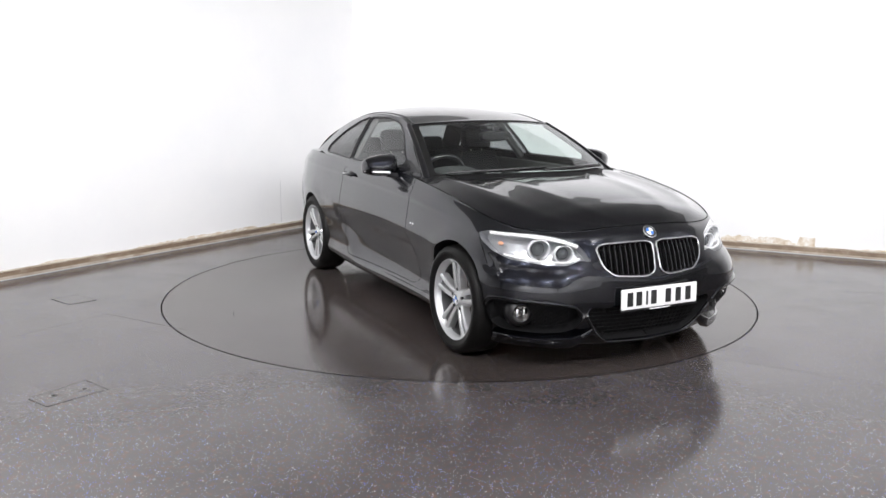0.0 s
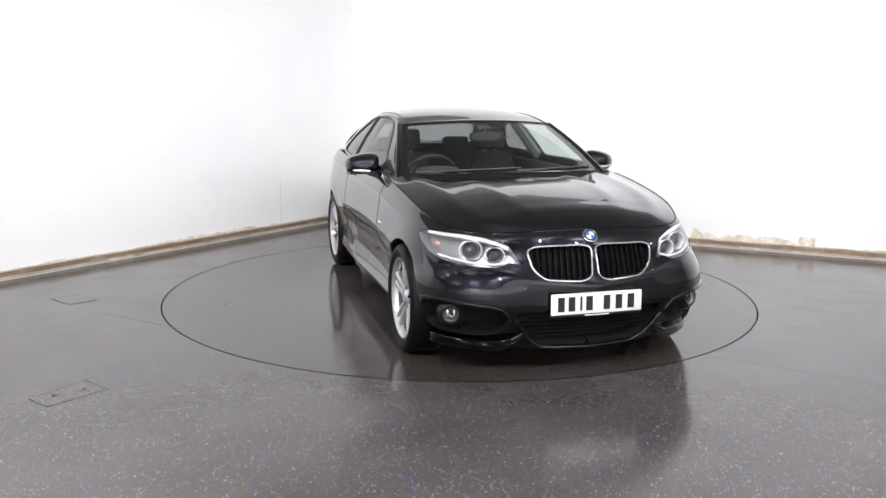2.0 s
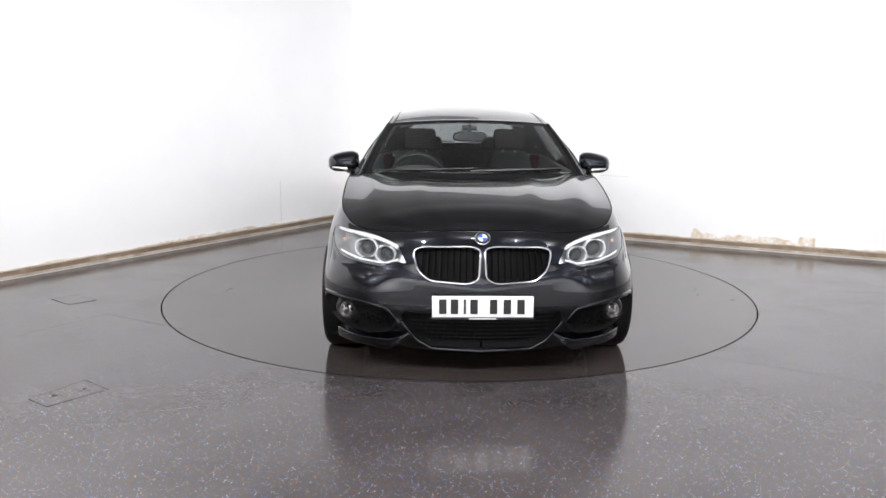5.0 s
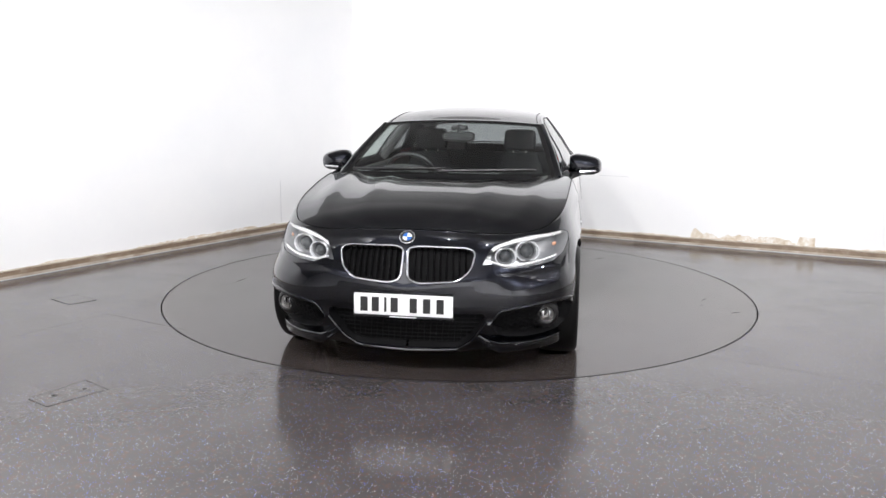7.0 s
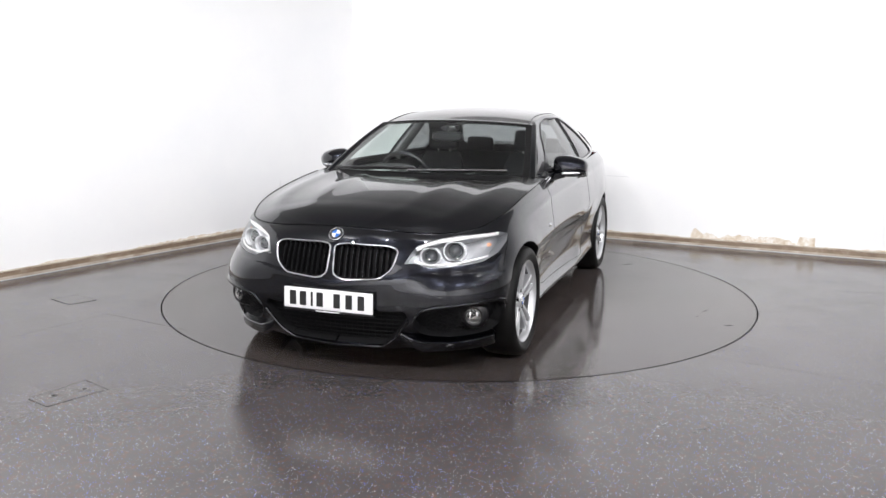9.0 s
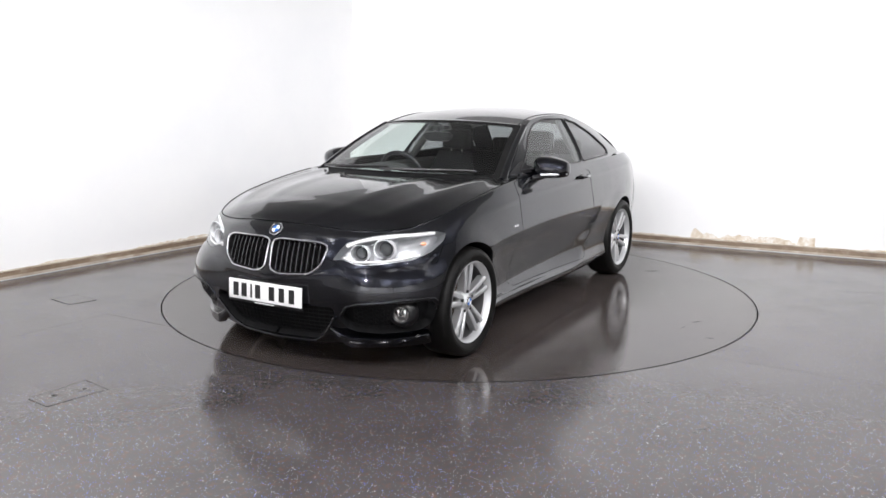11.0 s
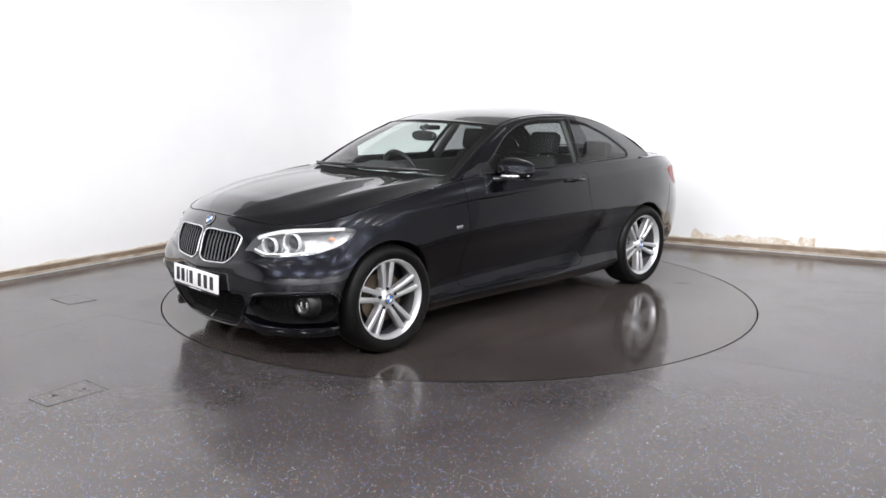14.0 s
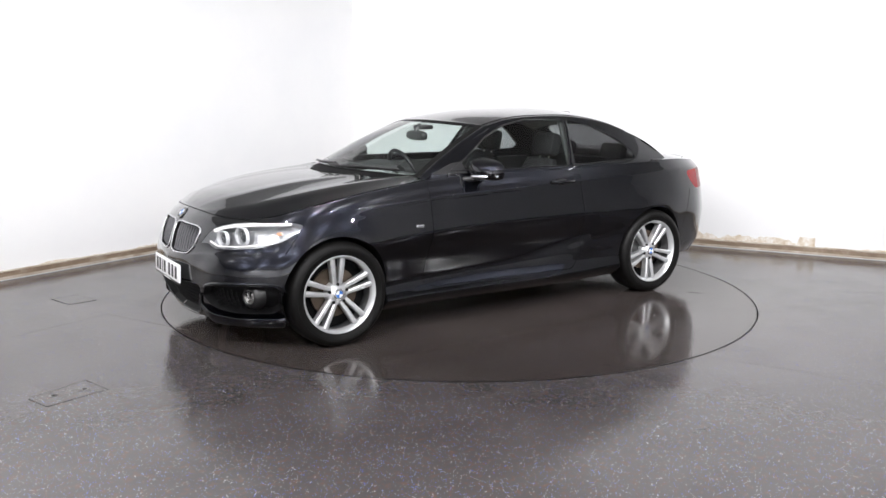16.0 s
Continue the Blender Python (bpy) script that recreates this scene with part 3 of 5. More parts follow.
def roof(u, t):
    """u from 0 at the windscreen to 1 at the rear window; t across."""
    xs = X_F + (X_R - X_F) * u
    z = DRIP_Z(xs)
    y = glasshouse(xs, z)[:, 1]
    q = t * t
    x = xs + (FRONT_BOW * (1 - u)**2 + REAR_BOW * u**2) * (1 - q)
    crown = CROWN(u)
    return np.stack([x, y * t, z + crown * (1 - np.abs(t)**2.2)], -1)


def windscreen(t, w):
    """w from 0 at the cowl to 1 at the roof."""
    top = roof(np.zeros_like(t), t)
    zb = 0.962 + 0.02 * (1 - t * t)
    xb = 0.72 + 0.27 * (1 - t * t)
    yb = glasshouse(np.full_like(t, 0.72), np.full_like(t, 0.962))[:, 1] * t
    p = np.stack([xb, yb, zb], -1)
    out = p + (top - p) * w[:, None]
    bulge = 0.028 * np.sin(np.pi * np.clip(w, 0, 1))
    edge = 1 - np.abs(t)**6
    out[:, 2] += bulge * (0.55 + 0.45 * edge)
    return out


def rear_window(t, w):
    top = roof(np.ones_like(t), t)
    zb = 1.012 + 0.032 * (1 - t * t)
    xb = -1.53 - 0.07 * (1 - t * t)
    yb = glasshouse(np.full_like(t, -1.53), np.full_like(t, 1.015))[:, 1] * t
    p = np.stack([xb, yb, zb], -1)
    out = p + (top - p) * w[:, None]
    edge = glasshouse(-1.53 + (X_R + 1.53) * w, 1.015 + (DRIP_Z(np.full_like(w, X_R)) - 1.015) * w)
    out[:, 1] = edge[:, 1] * t
    out[:, 2] += 0.013 * np.sin(np.pi * np.clip(w, 0, 1))
    return out


def deck(a, t):
    """The boot lid's top, between the rear window and the tail."""
    e = ring_top(a)
    front = np.interp(np.abs(t), [0, 1], [0.045, 0.0])
    w = np.clip((e[:, 0] + 2.25) / 0.55, 0, 1)
    z = e[:, 2] + (0.012 + 0.04 * w) * (1 - np.abs(t)**2.2)
    return np.stack([e[:, 0], e[:, 1] * t, z], -1)


OUT = lambda p: np.stack([p[:, 0] * 0.4, p[:, 1], p[:, 2] * 0], -1) + np.where(np.abs(p[:, :1]) > 1.9, np.stack([p[:, 0], p[:, 1], 0 * p[:, 0]], -1), 0)


def circle(cx, cz, r, n=64):
    t = np.linspace(0, 2 * np.pi, n, endpoint=False)
    return np.stack([cx + r * np.cos(t), cz + r * np.sin(t)], -1)


def arch_poly(c):
    p = circle(*c)
    p[:, 0] = arc_at_x(p[:, 0])
    return p


# outlines on the ring: metres along the plan, height
KIDNEY = straight([(0.013, 0.700), (0.065, 0.712), (0.325, 0.706), (0.376, 0.688), (0.345, 0.592), (0.278, 0.541), (0.075, 0.528), (0.020, 0.550)], r=0.032)
LOWER = straight([(-0.3, 0.372), (0.36, 0.372), (0.412, 0.378), (0.430, 0.34), (0.365, 0.235), (0.30, 0.176), (-0.3, 0.166)], r=0.022)
DUCT = straight([(AY(0.462), 0.315), (AY(0.495), 0.372), (AY(0.55), 0.392), (AY(0.63), 0.403), (A(1.81), 0.412), (A(1.735), 0.408), (A(1.70), 0.375), (A(1.70), 0.27), (A(1.75), 0.232), (AY(0.65), 0.226), (AY(0.55), 0.238), (AY(0.50), 0.258)], r=0.016)
DUCT[:, 0] -= 0.018
LAMP_F = straight([(AY(0.402), 0.618), (AY(0.435), 0.668), (AY(0.472), 0.710), (AY(0.537), 0.729), (AY(0.60), 0.743), (AY(0.70), 0.755), (A(1.64), 0.756), (A(1.575), 0.740), (A(1.605), 0.705), (A(1.70), 0.655), (A(1.82), 0.620), (AY(0.62), 0.602), (AY(0.53), 0.599), (AY(0.46), 0.626)], r=0.012)
LAMP_REAR = rounded([(A(-1.72), 0.900), (A(-1.86), 0.918), (LEN - 0.42, 0.930), (LEN - 0.40, 0.84), (LEN - 0.62, 0.80), (A(-1.90), 0.765), (A(-1.80), 0.80)], 8)
DOOR = straight([(A(0.735), 0.958), (A(0.725), 0.60), (A(0.745), 0.30), (A(0.66), 0.268), (A(-0.49), 0.268), (A(-0.575), 0.36), (A(-0.56), 0.60), (A(-0.53), 0.82), (A(-0.53), 0.987), (A(0.1), 1.2)], r=0.03)


def body_shell(car):
    NZ = 72
    vs = np.linspace(0, 1, NZ)
    polys = [arch_poly(ARCH_F), arch_poly(ARCH_R), KIDNEY, LOWER, DUCT, LAMP_F, LAMP_REAR, DOOR]
    # the grid is cut in (a, v) space, so outlines are turned into v first
    def to_v(p):
        q = p.copy()
        q[:, 1] = (p[:, 1] - Z_LOW(p[:, 0])) / (Z_TOP(p[:, 0]) - Z_LOW(p[:, 0]))
        return q
    fn = lambda a, v: ring(a, Z_LOW(a) + v * (Z_TOP(a) - Z_LOW(a)))
    P, Q, L = trimmed(A_FIT, vs, [to_v(p) for p in polys])
    P[:, 1] = np.clip(P[:, 1], 0, 1)
    P[:NZ, 0] = 0
    mid = P[Q][:, :, 0].mean(1)
    front = (L == -1) & (mid < A(1.66))
    rear = (L == -1) & (mid > A(-1.72))
    side = (L == -1) & ~front & ~rear
    part("front_bumper", patch("front_bumper", fn, P, Q[front], PAINT, OUT), parent=car)
    part("rear_bumper", patch("rear_bumper", fn, P, Q[rear], PAINT, OUT), parent=car)
    part("body_side", patch("body_side", fn, P, Q[side], PAINT, OUT), parent=car)
    part("door", patch("door", fn, P, Q[L == 7], PAINT, OUT, both=False), parent=car)
    mirror = lambda a, v: fn(a, v) * np.array([1, -1, 1])
    part("door", patch("door", mirror, P, Q[L == 7], PAINT, lambda p: OUT(p), both=False), parent=car)
    for name, n, depth, mat, label in (("grille_back", 2, 0.045, MATT, ""), ("lower_grille_back", 3, 0.05, MATT, ""), ("duct_back", 4, 0.055, MATT, "")):
        if n == 3:
            part(name, patch(name, fn, P, Q[L == n], mat, OUT, True, -depth), parent=car)
            continue
        for f in (fn, mirror):
            part(name, patch(name, f, P, Q[L == n], mat, OUT, False, -depth), parent=car)
    lining = bmesh.new()
    for poly, depth in ((KIDNEY, 0.05), (LOWER[LOWER[:, 0] >= -0.001], 0.055), (DUCT, 0.06)):
        for s in (1, -1):
            p, n = surface(fn, to_v(poly))
            n = n * np.where((n * OUT(p)).sum(1) < 0, -1, 1)[:, None]
            q = p - n * depth
            m = np.array([1, s, 1])
            vp, vq = [lining.verts.new(x) for x in p * m], [lining.verts.new(x) for x in q * m]
            k = len(p)
            for i in range(k if poly is not LOWER[LOWER[:, 0] >= -0.001] else k - 1):
                j = (i + 1) % k
                if (vp[i].co - vp[j].co).length < 0.1:
                    lining.faces.new((vp[i], vp[j], vq[j], vq[i]))
    part("opening_lining", lining, MATT, car)
    for s in (1, -1):
        bm = bmesh.new()
        p, n = surface(fn, to_v(LAMP_F))
        n = n * np.where((n * OUT(p)).sum(1) < 0, -1, 1)[:, None]
        m = np.array([1, s, 1])
        vp, vq = [bm.verts.new(x) for x in (p - 0.003 * n) * m], [bm.verts.new(x) for x in (p - 0.078 * n) * m]
        for i in range(len(vp)):
            j = (i + 1) % len(vp)
            bm.faces.new((vp[i], vp[j], vq[j], vq[i]))
        part("headlight_wall", bm, BOWL, car)
    # wheel arch lips and liners
    for c in (ARCH_F, ARCH_R):
        t = np.radians(np.linspace(-28, 208, 60))
        xs, zs = c[0] + c[2] * np.cos(t), c[1] + c[2] * np.sin(t)
        keep = zs > Z_LOW(arc_at_x(xs))
        xs, zs = xs[keep], zs[keep]
        p = ring(arc_at_x(xs), zs)
        for s in (1, -1):
            bm = bmesh.new()
            rows = [[bm.verts.new((x, s * (y + dy), z + dz)) for (x, y, z) in p] for dy, dz in ((0.0, 0), (-0.012, -0.004), (-0.05, 0.0), (-0.30, 0.02))]
            for u, w in zip(rows, rows[1:]):
                for i in range(len(u) - 1):
                    bm.faces.new((u[i], u[i + 1], w[i + 1], w[i]))
            bmesh.ops.recalc_face_normals(bm, faces=bm.faces)
            part("wheel_arch", bm, MATT, car, "black wheel arch lining")
    # lamps: silver bowl behind a clear lens
    for s, f in ((1, fn), (-1, mirror)):
        bowl = part("headlight", patch("headlight", f, P, Q[L == 5], BOWL, OUT, False, -0.075), parent=car, label="clear twin-projector headlight with silver bowl")
        part("lens", patch("lens", f, P, Q[L == 5], LENS, OUT, False, -0.002), parent=bowl)
        tail = part("tail_light", patch("tail_light", f, P, Q[L == 6], RED, OUT, False, -0.001), parent=car, label="red tail light wrapping round the corner")
    # shut lines
    def seam(line, r=0.0020):
        p = fn(line[:, 0], line[:, 1]) - np.array([0, 0.0006, 0])
        for s in (1, -1):
            part("shut_line", tube(bmesh.new(), p * np.array([1, s, 1]), r, 5), GAP, car)
    dl = DOOR[DOOR[:, 1] < 0.955]
    k = int(np.argmax(np.hypot(*np.diff(dl, axis=0).T)))
    dl = np.roll(dl, -(k + 1), 0)
    seam(to_v(dl))
    seam(to_v(np.stack([np.linspace(A(1.595), A(1.69), 12), np.linspace(0.712, 0.585, 12)], 1)))
    seam(to_v(np.stack([np.linspace(A(-1.74), A(-1.66), 12), np.linspace(0.77, 0.45, 12)], 1)))
    a = np.linspace(0, A(0.74), 90)
    p = ring_top(a) + np.array([0, 0, 0.001])
    part("shut_line", tube(bmesh.new(), np.vstack([(p * np.array([1, -1, 1]))[::-1], p[1:]]), 0.0025, 5), GAP, car)
    return fn


def grid(A_, B_):
    P, Q, L = trimmed(A_, B_, [])
    return P, Q


def upper_body(car):
    up = (0, 0, 1)
    t = np.concatenate([np.linspace(-1, 1, 61)])
    P, Q = grid(np.concatenate([np.linspace(0.0, 0.9, 90), np.linspace(0.915, A_COWL, 60)]), t)
    part("bonnet", patch("bonnet", hood, P, Q, PAINT, up, False), parent=car)
    P, Q = grid(np.linspace(0, 1, 40), np.linspace(-1, 1, 41))
    part("roof", patch("roof", roof, P, Q, PAINT, up, False), parent=car)
    for s in (1, -1):
        u = np.linspace(0.01, 0.97, 40)
        part("roof_channel", tube(bmesh.new(), roof(u, np.full(40, 0.94 * s)) + np.array([0, 0, 0.0005]), 0.004, 6), BLACK, car)
    P, Q = grid(np.linspace(A(-1.35), LEN, 66), np.linspace(-1, 1, 41))
    part("boot_lid", patch("boot_lid", deck, P, Q, PAINT, up, False), parent=car)
    # windscreen and rear window with their painted pillars
    frit = straight([(-0.985, -0.01), (0.985, -0.01), (0.98, 0.99), (-0.98, 0.99)], r=0.05)
    ws = straight([(-0.925, 0.03), (0.925, 0.03), (0.91, 0.955), (-0.91, 0.955)], r=0.06)
    P, Q, L = trimmed(np.linspace(-1, 1, 81), np.linspace(0, 1, 41), [frit, ws])
    mid = P[Q][:, :, 0].mean(1)
    for s in (1, -1):
        part("windscreen_pillar", patch("windscreen_pillar", windscreen, P, Q[(L < 0) & (mid * s > 0.5)], PAINT, (1, 0, 1), False), parent=car)
        w = np.linspace(-0.02, 1.0, 24)
        p = windscreen(np.full(24, 0.985 * s), w) + np.array([-0.012, 0.004 * s, -0.016])
        part("front_pillar", tube(bmesh.new(), p, lambda q: 0.026 + 0.006 * (1 - q), 16), PAINT, car)
    part("windscreen_edge", patch("windscreen_edge", windscreen, P, Q[L == 0], FRIT, (1, 0, 1), False), parent=car, label="black printed edge of the windscreen")
    part("windscreen", patch("windscreen", windscreen, P, Q[L == 1], GLASS, (1, 0, 1), False), parent=car, label="lightly tinted windscreen glass")
    P, Q, L = trimmed(np.linspace(-1, 1, 61), np.linspace(0, 1, 41), [straight([(-0.74, 0.07), (0.74, 0.07), (0.72, 0.90), (-0.72, 0.90)], r=0.08)])
    part("rear_pillar", patch("rear_pillar", rear_window, P, Q[L < 0], PAINT, (-1, 0, 1), False), parent=car)
    part("rear_window", patch("rear_window", rear_window, P, Q[L == 0], PRIVACY, (-1, 0, 1), False), parent=car, label="dark tinted rear window")


DOOR_GLASS = straight([(0.53, 1.004), (-0.455, 1.002), (-0.575, 1.312), (-0.22, 1.315), (-0.02, 1.280), (0.17, 1.205), (0.40, 1.068)], r=0.03)
REAR_GLASS = straight([(-0.485, 1.004), (-1.15, 1.018), (-1.175, 1.06), (-1.00, 1.185), (-0.80, 1.275), (-0.605, 1.312)], r=0.025)


def side_glass(car):
    n_u, n_w = 130, 30
    u, w = np.linspace(0, 1, n_u), np.linspace(0, 1, n_w)

    def edges(u_):
        # lower edge along the belt, upper edge up the front pillar, along the roof and down the rear pillar
        x_top = X_F + (X_R - X_F) * u_
        x_low = 0.72 + (-1.53 - 0.72) * u_
        return x_low, BELT_Z(x_low) - 0.004, x_top, DRIP_Z(x_top)

    def xz(u_, w_):
        xl, zl, xt, zt = edges(u_)
        bow = 0.028 * np.sin(np.pi * w_) * np.clip(1 - u_ / 0.06, 0, 1)
        bow2 = 0.012 * np.sin(np.pi * w_) * np.clip((u_ - 0.9) / 0.1, 0, 1)
        return xl + (xt - xl) * w_, zl + (zt - zl) * w_ + (0.55 * bow) + bow2
    P = np.stack(np.meshgrid(u, w, indexing="ij"), -1).reshape(-1, 2)
    X, Z = xz(P[:, 0], P[:, 1])
    G, Q, L = trimmed(u, w, [])
    XZ = np.stack([X, Z], -1)
    mid = XZ[Q].mean(1)
    L[inside(mid[:, 0], mid[:, 1], DOOR_GLASS)] = 0
    L[inside(mid[:, 0], mid[:, 1], REAR_GLASS)] = 1
    touch = [set() for _ in XZ]
    for f, l in zip(Q, L):
        for v in f:
            touch[v].add(l)
    for v, s in enumerate(touch):
        if len(s) > 1:
            XZ[v] = nearest(XZ[v], (DOOR_GLASS, REAR_GLASS)[max(s)])
    out = (0, 1, 0)
    out2 = lambda p: np.stack([0 * p[:, 0], p[:, 1], 0 * p[:, 0]], -1)
    part("window_surround", patch("window_surround", glasshouse, XZ, Q[L < 0], PAINT, out, True), parent=car)
    mir = lambda x, z: glasshouse(x, z) * np.array([1, -1, 1])
    for fn in (glasshouse, mir):
        part("door_window", patch("door_window", fn, XZ, Q[L == 0], GLASS, out2, False, -0.004), parent=car, label="lightly tinted door window glass")
        part("quarter_window", patch("quarter_window", fn, XZ, Q[L == 1], PRIVACY, out2, False, -0.004), parent=car, label="dark tinted rear side window")
        for poly in (DOOR_GLASS, REAR_GLASS):
            p = fn(poly[:, 0], poly[:, 1])
            part("window_trim", tube(bmesh.new(), p, 0.006, 6, True), BLACK, car, "gloss black window trim")


def wheel(car, x, side, y):
    """One alloy wheel; built with its face towards +y."""
    rim = bmesh.new()
    lathe(rim, [(0.212, 0.004), (0.216, 0.020), (0.224, 0.034), (0.234, 0.042), (0.238, 0.040), (0.238, 0.02), (0.228, 0.0)], 72)
    hub = part("wheel", rim, ALLOY, car, "silver double-spoke alloy wheel")
    hub.matrix_basis = pose(x, side * y, HUB_Z, 0, (2 if x > 0 else 36) * side, 0 if side > 0 else 180)
    barrel = bmesh.new()
    lathe(barrel, [(0.170, -0.12), (0.228, -0.115), (0.234, -0.10), (0.220, -0.06), (0.217, 0.008)], 72)
    part("barrel", barrel, BARREL, hub, "dull dark inner barrel of the wheel")
    tyre = bmesh.new()
    lathe(tyre, [(0.231, 0.035), (0.238, 0.043), (0.243, 0.044), (0.250, 0.048), (0.270, 0.053), (0.272, 0.0515), (0.276, 0.0515), (0.278, 0.053), (0.290, 0.050), (0.305, 0.040), (0.313, 0.026), (0.3165, 0.0), (0.318, -0.05), (0.3165, -0.12), (0.312, -0.15), (0.295, -0.172), (0.25, -0.172), (0.24, -0.15)], 72)
    part("tyre", tyre, RUBBER, hub, "low-profile black tyre")
    brake = bmesh.new()
    disc(brake, 0.150, 0.02, pose(0, -0.06, 0, 90), 48)
    part("brake_disc", brake, RUSTED, hub, "brown brake disc")
    back = bmesh.new()
    disc(back, 0.225, 0.01, pose(0, -0.10, 0, 90), 48)
    part("brake_shield", back, MATT, hub)
    centre = bmesh.new()
    lathe(centre, [(0.0, 0.020), (0.034, 0.020), (0.038, 0.014), (0.060, 0.006), (0.072, -0.012), (0.07, -0.05)], 40)
    part("wheel_centre", centre, ALLOY, hub)
    for k in range(5):
        for s in (-1, 1):
            bm = bmesh.new()
            # spoke: a tapered bar from the hub to the rim, bowed outwards
            rows = []
            for i in range(9):
                q = i / 8
                r = 0.048 + 0.172 * q
                ang = s * (0.012 + 0.050 * q**0.8)
                off = s * (0.017 + 0.0180 * q)
                half = 0.0125 + 0.0045 * q
                yy = 0.008 + 0.018 * q + 0.004 * math.sin(math.pi * q)
                dep = 0.052
                rows.append([(off - half, yy - 0.006, r), (off - half * 0.55, yy, r), (off + half * 0.55, yy, r), (off + half, yy - 0.006, r), (off + half * 0.8, yy - dep, r), (off - half * 0.8, yy - dep, r)])
            vs = [[bm.verts.new(p) for p in row] for row in rows]
            for p, q_ in zip(vs, vs[1:]):
                for i in range(6):
                    bm.faces.new((p[i], p[(i + 1) % 6], q_[(i + 1) % 6], q_[i]))
            bm.faces.new(vs[0])
            bm.faces.new(vs[-1])
            bmesh.ops.recalc_face_normals(bm, faces=bm.faces)
            bm.transform(pose(0, 0, 0, 0, 72 * k, 0))
            part("spoke", bm, ALLOY, hub)
    for k in range(5):
        bolt = bmesh.new()
        a = 2 * math.pi * k / 5
        disc(bolt, 0.0095, 0.012, Matrix.Translation((0.058 * math.sin(a), 0.007, 0.058 * math.cos(a))) @ pose(0, 0, 0, 90), 12)
        part("wheel_bolt", bolt, BLACK, hub)
    cap = bmesh.new()
    lathe(cap, [(0.0, 0.0235), (0.030, 0.0235), (0.034, 0.020)], 28)
    part("centre_cap", cap, CHROME, hub, "small blue and white centre cap")
    for k in range(4):
        q = bmesh.new()
        c = q.verts.new((0, 0.0245, 0))
        edge = [q.verts.new((0.022 * math.cos(a), 0.0245, 0.022 * math.sin(a))) for a in np.radians(np.linspace(90 * k, 90 * k + 90, 7))]
        for u, w in zip(edge, edge[1:]):
            q.faces.new((c, w, u))
        part("cap_quarter", q, BLUE if k % 2 else WHITE_ENAMEL, hub)
    return hub


def number_plate(car):
    bm = bmesh.new()
    box(bm, (-0.006, -0.26, -0.0555), (0.006, 0.26, 0.0555), 0.004)
    pl = part("number_plate", bm, WHITE, car, "white front number plate with dark bars")
    pl.matrix_basis = pose(2.130, 0, 0.416, 0, -2, 0)
    for i, yy in enumerate((-0.205, -0.145, -0.092, -0.045, 0.055, 0.125, 0.195)):
        bar = bmesh.new()
        w = 0.019 if i != 2 else 0.006
        box(bar, (0.006, yy - w, -0.038), (0.0075, yy + w, 0.038))
        part("bar", bar, DARKBAR, pl)
    foot = bmesh.new()
    box(foot, (-0.004, -0.265, -0.068), (0.004, 0.265, -0.057), 0.002)
    part("plate_frame", foot, BLACK, pl)
    foot = bmesh.new()
    box(foot, (0.004, -0.07, -0.066), (0.0052, 0.07, -0.060))
    part("bar", foot, WHITE, pl)


def blob(bm, rows, n=20):
    """A closed skin through rows of (centre, half width, half height, power) along x; sections are rounded boxes in y and z."""
    rings = []
    for (x, y, z), w, h, pw in rows:
        ring_ = []
        for i in range(n):
            a = 2 * math.pi * i / n
            c, s = math.cos(a), math.sin(a)
            ring_.append(bm.verts.new((x, y + w * math.copysign(abs(c)**pw, c), z + h * math.copysign(abs(s)**pw, s))))
        rings.append(ring_)
    for p, q in zip(rings, rings[1:]):
        for i in range(n):
            j = (i + 1) % n
            bm.faces.new((p[i], p[j], q[j], q[i]))
    bm.faces.new(rings[0])
    bm.faces.new(rings[-1])
    bmesh.ops.recalc_face_normals(bm, faces=bm.faces)
    return bm


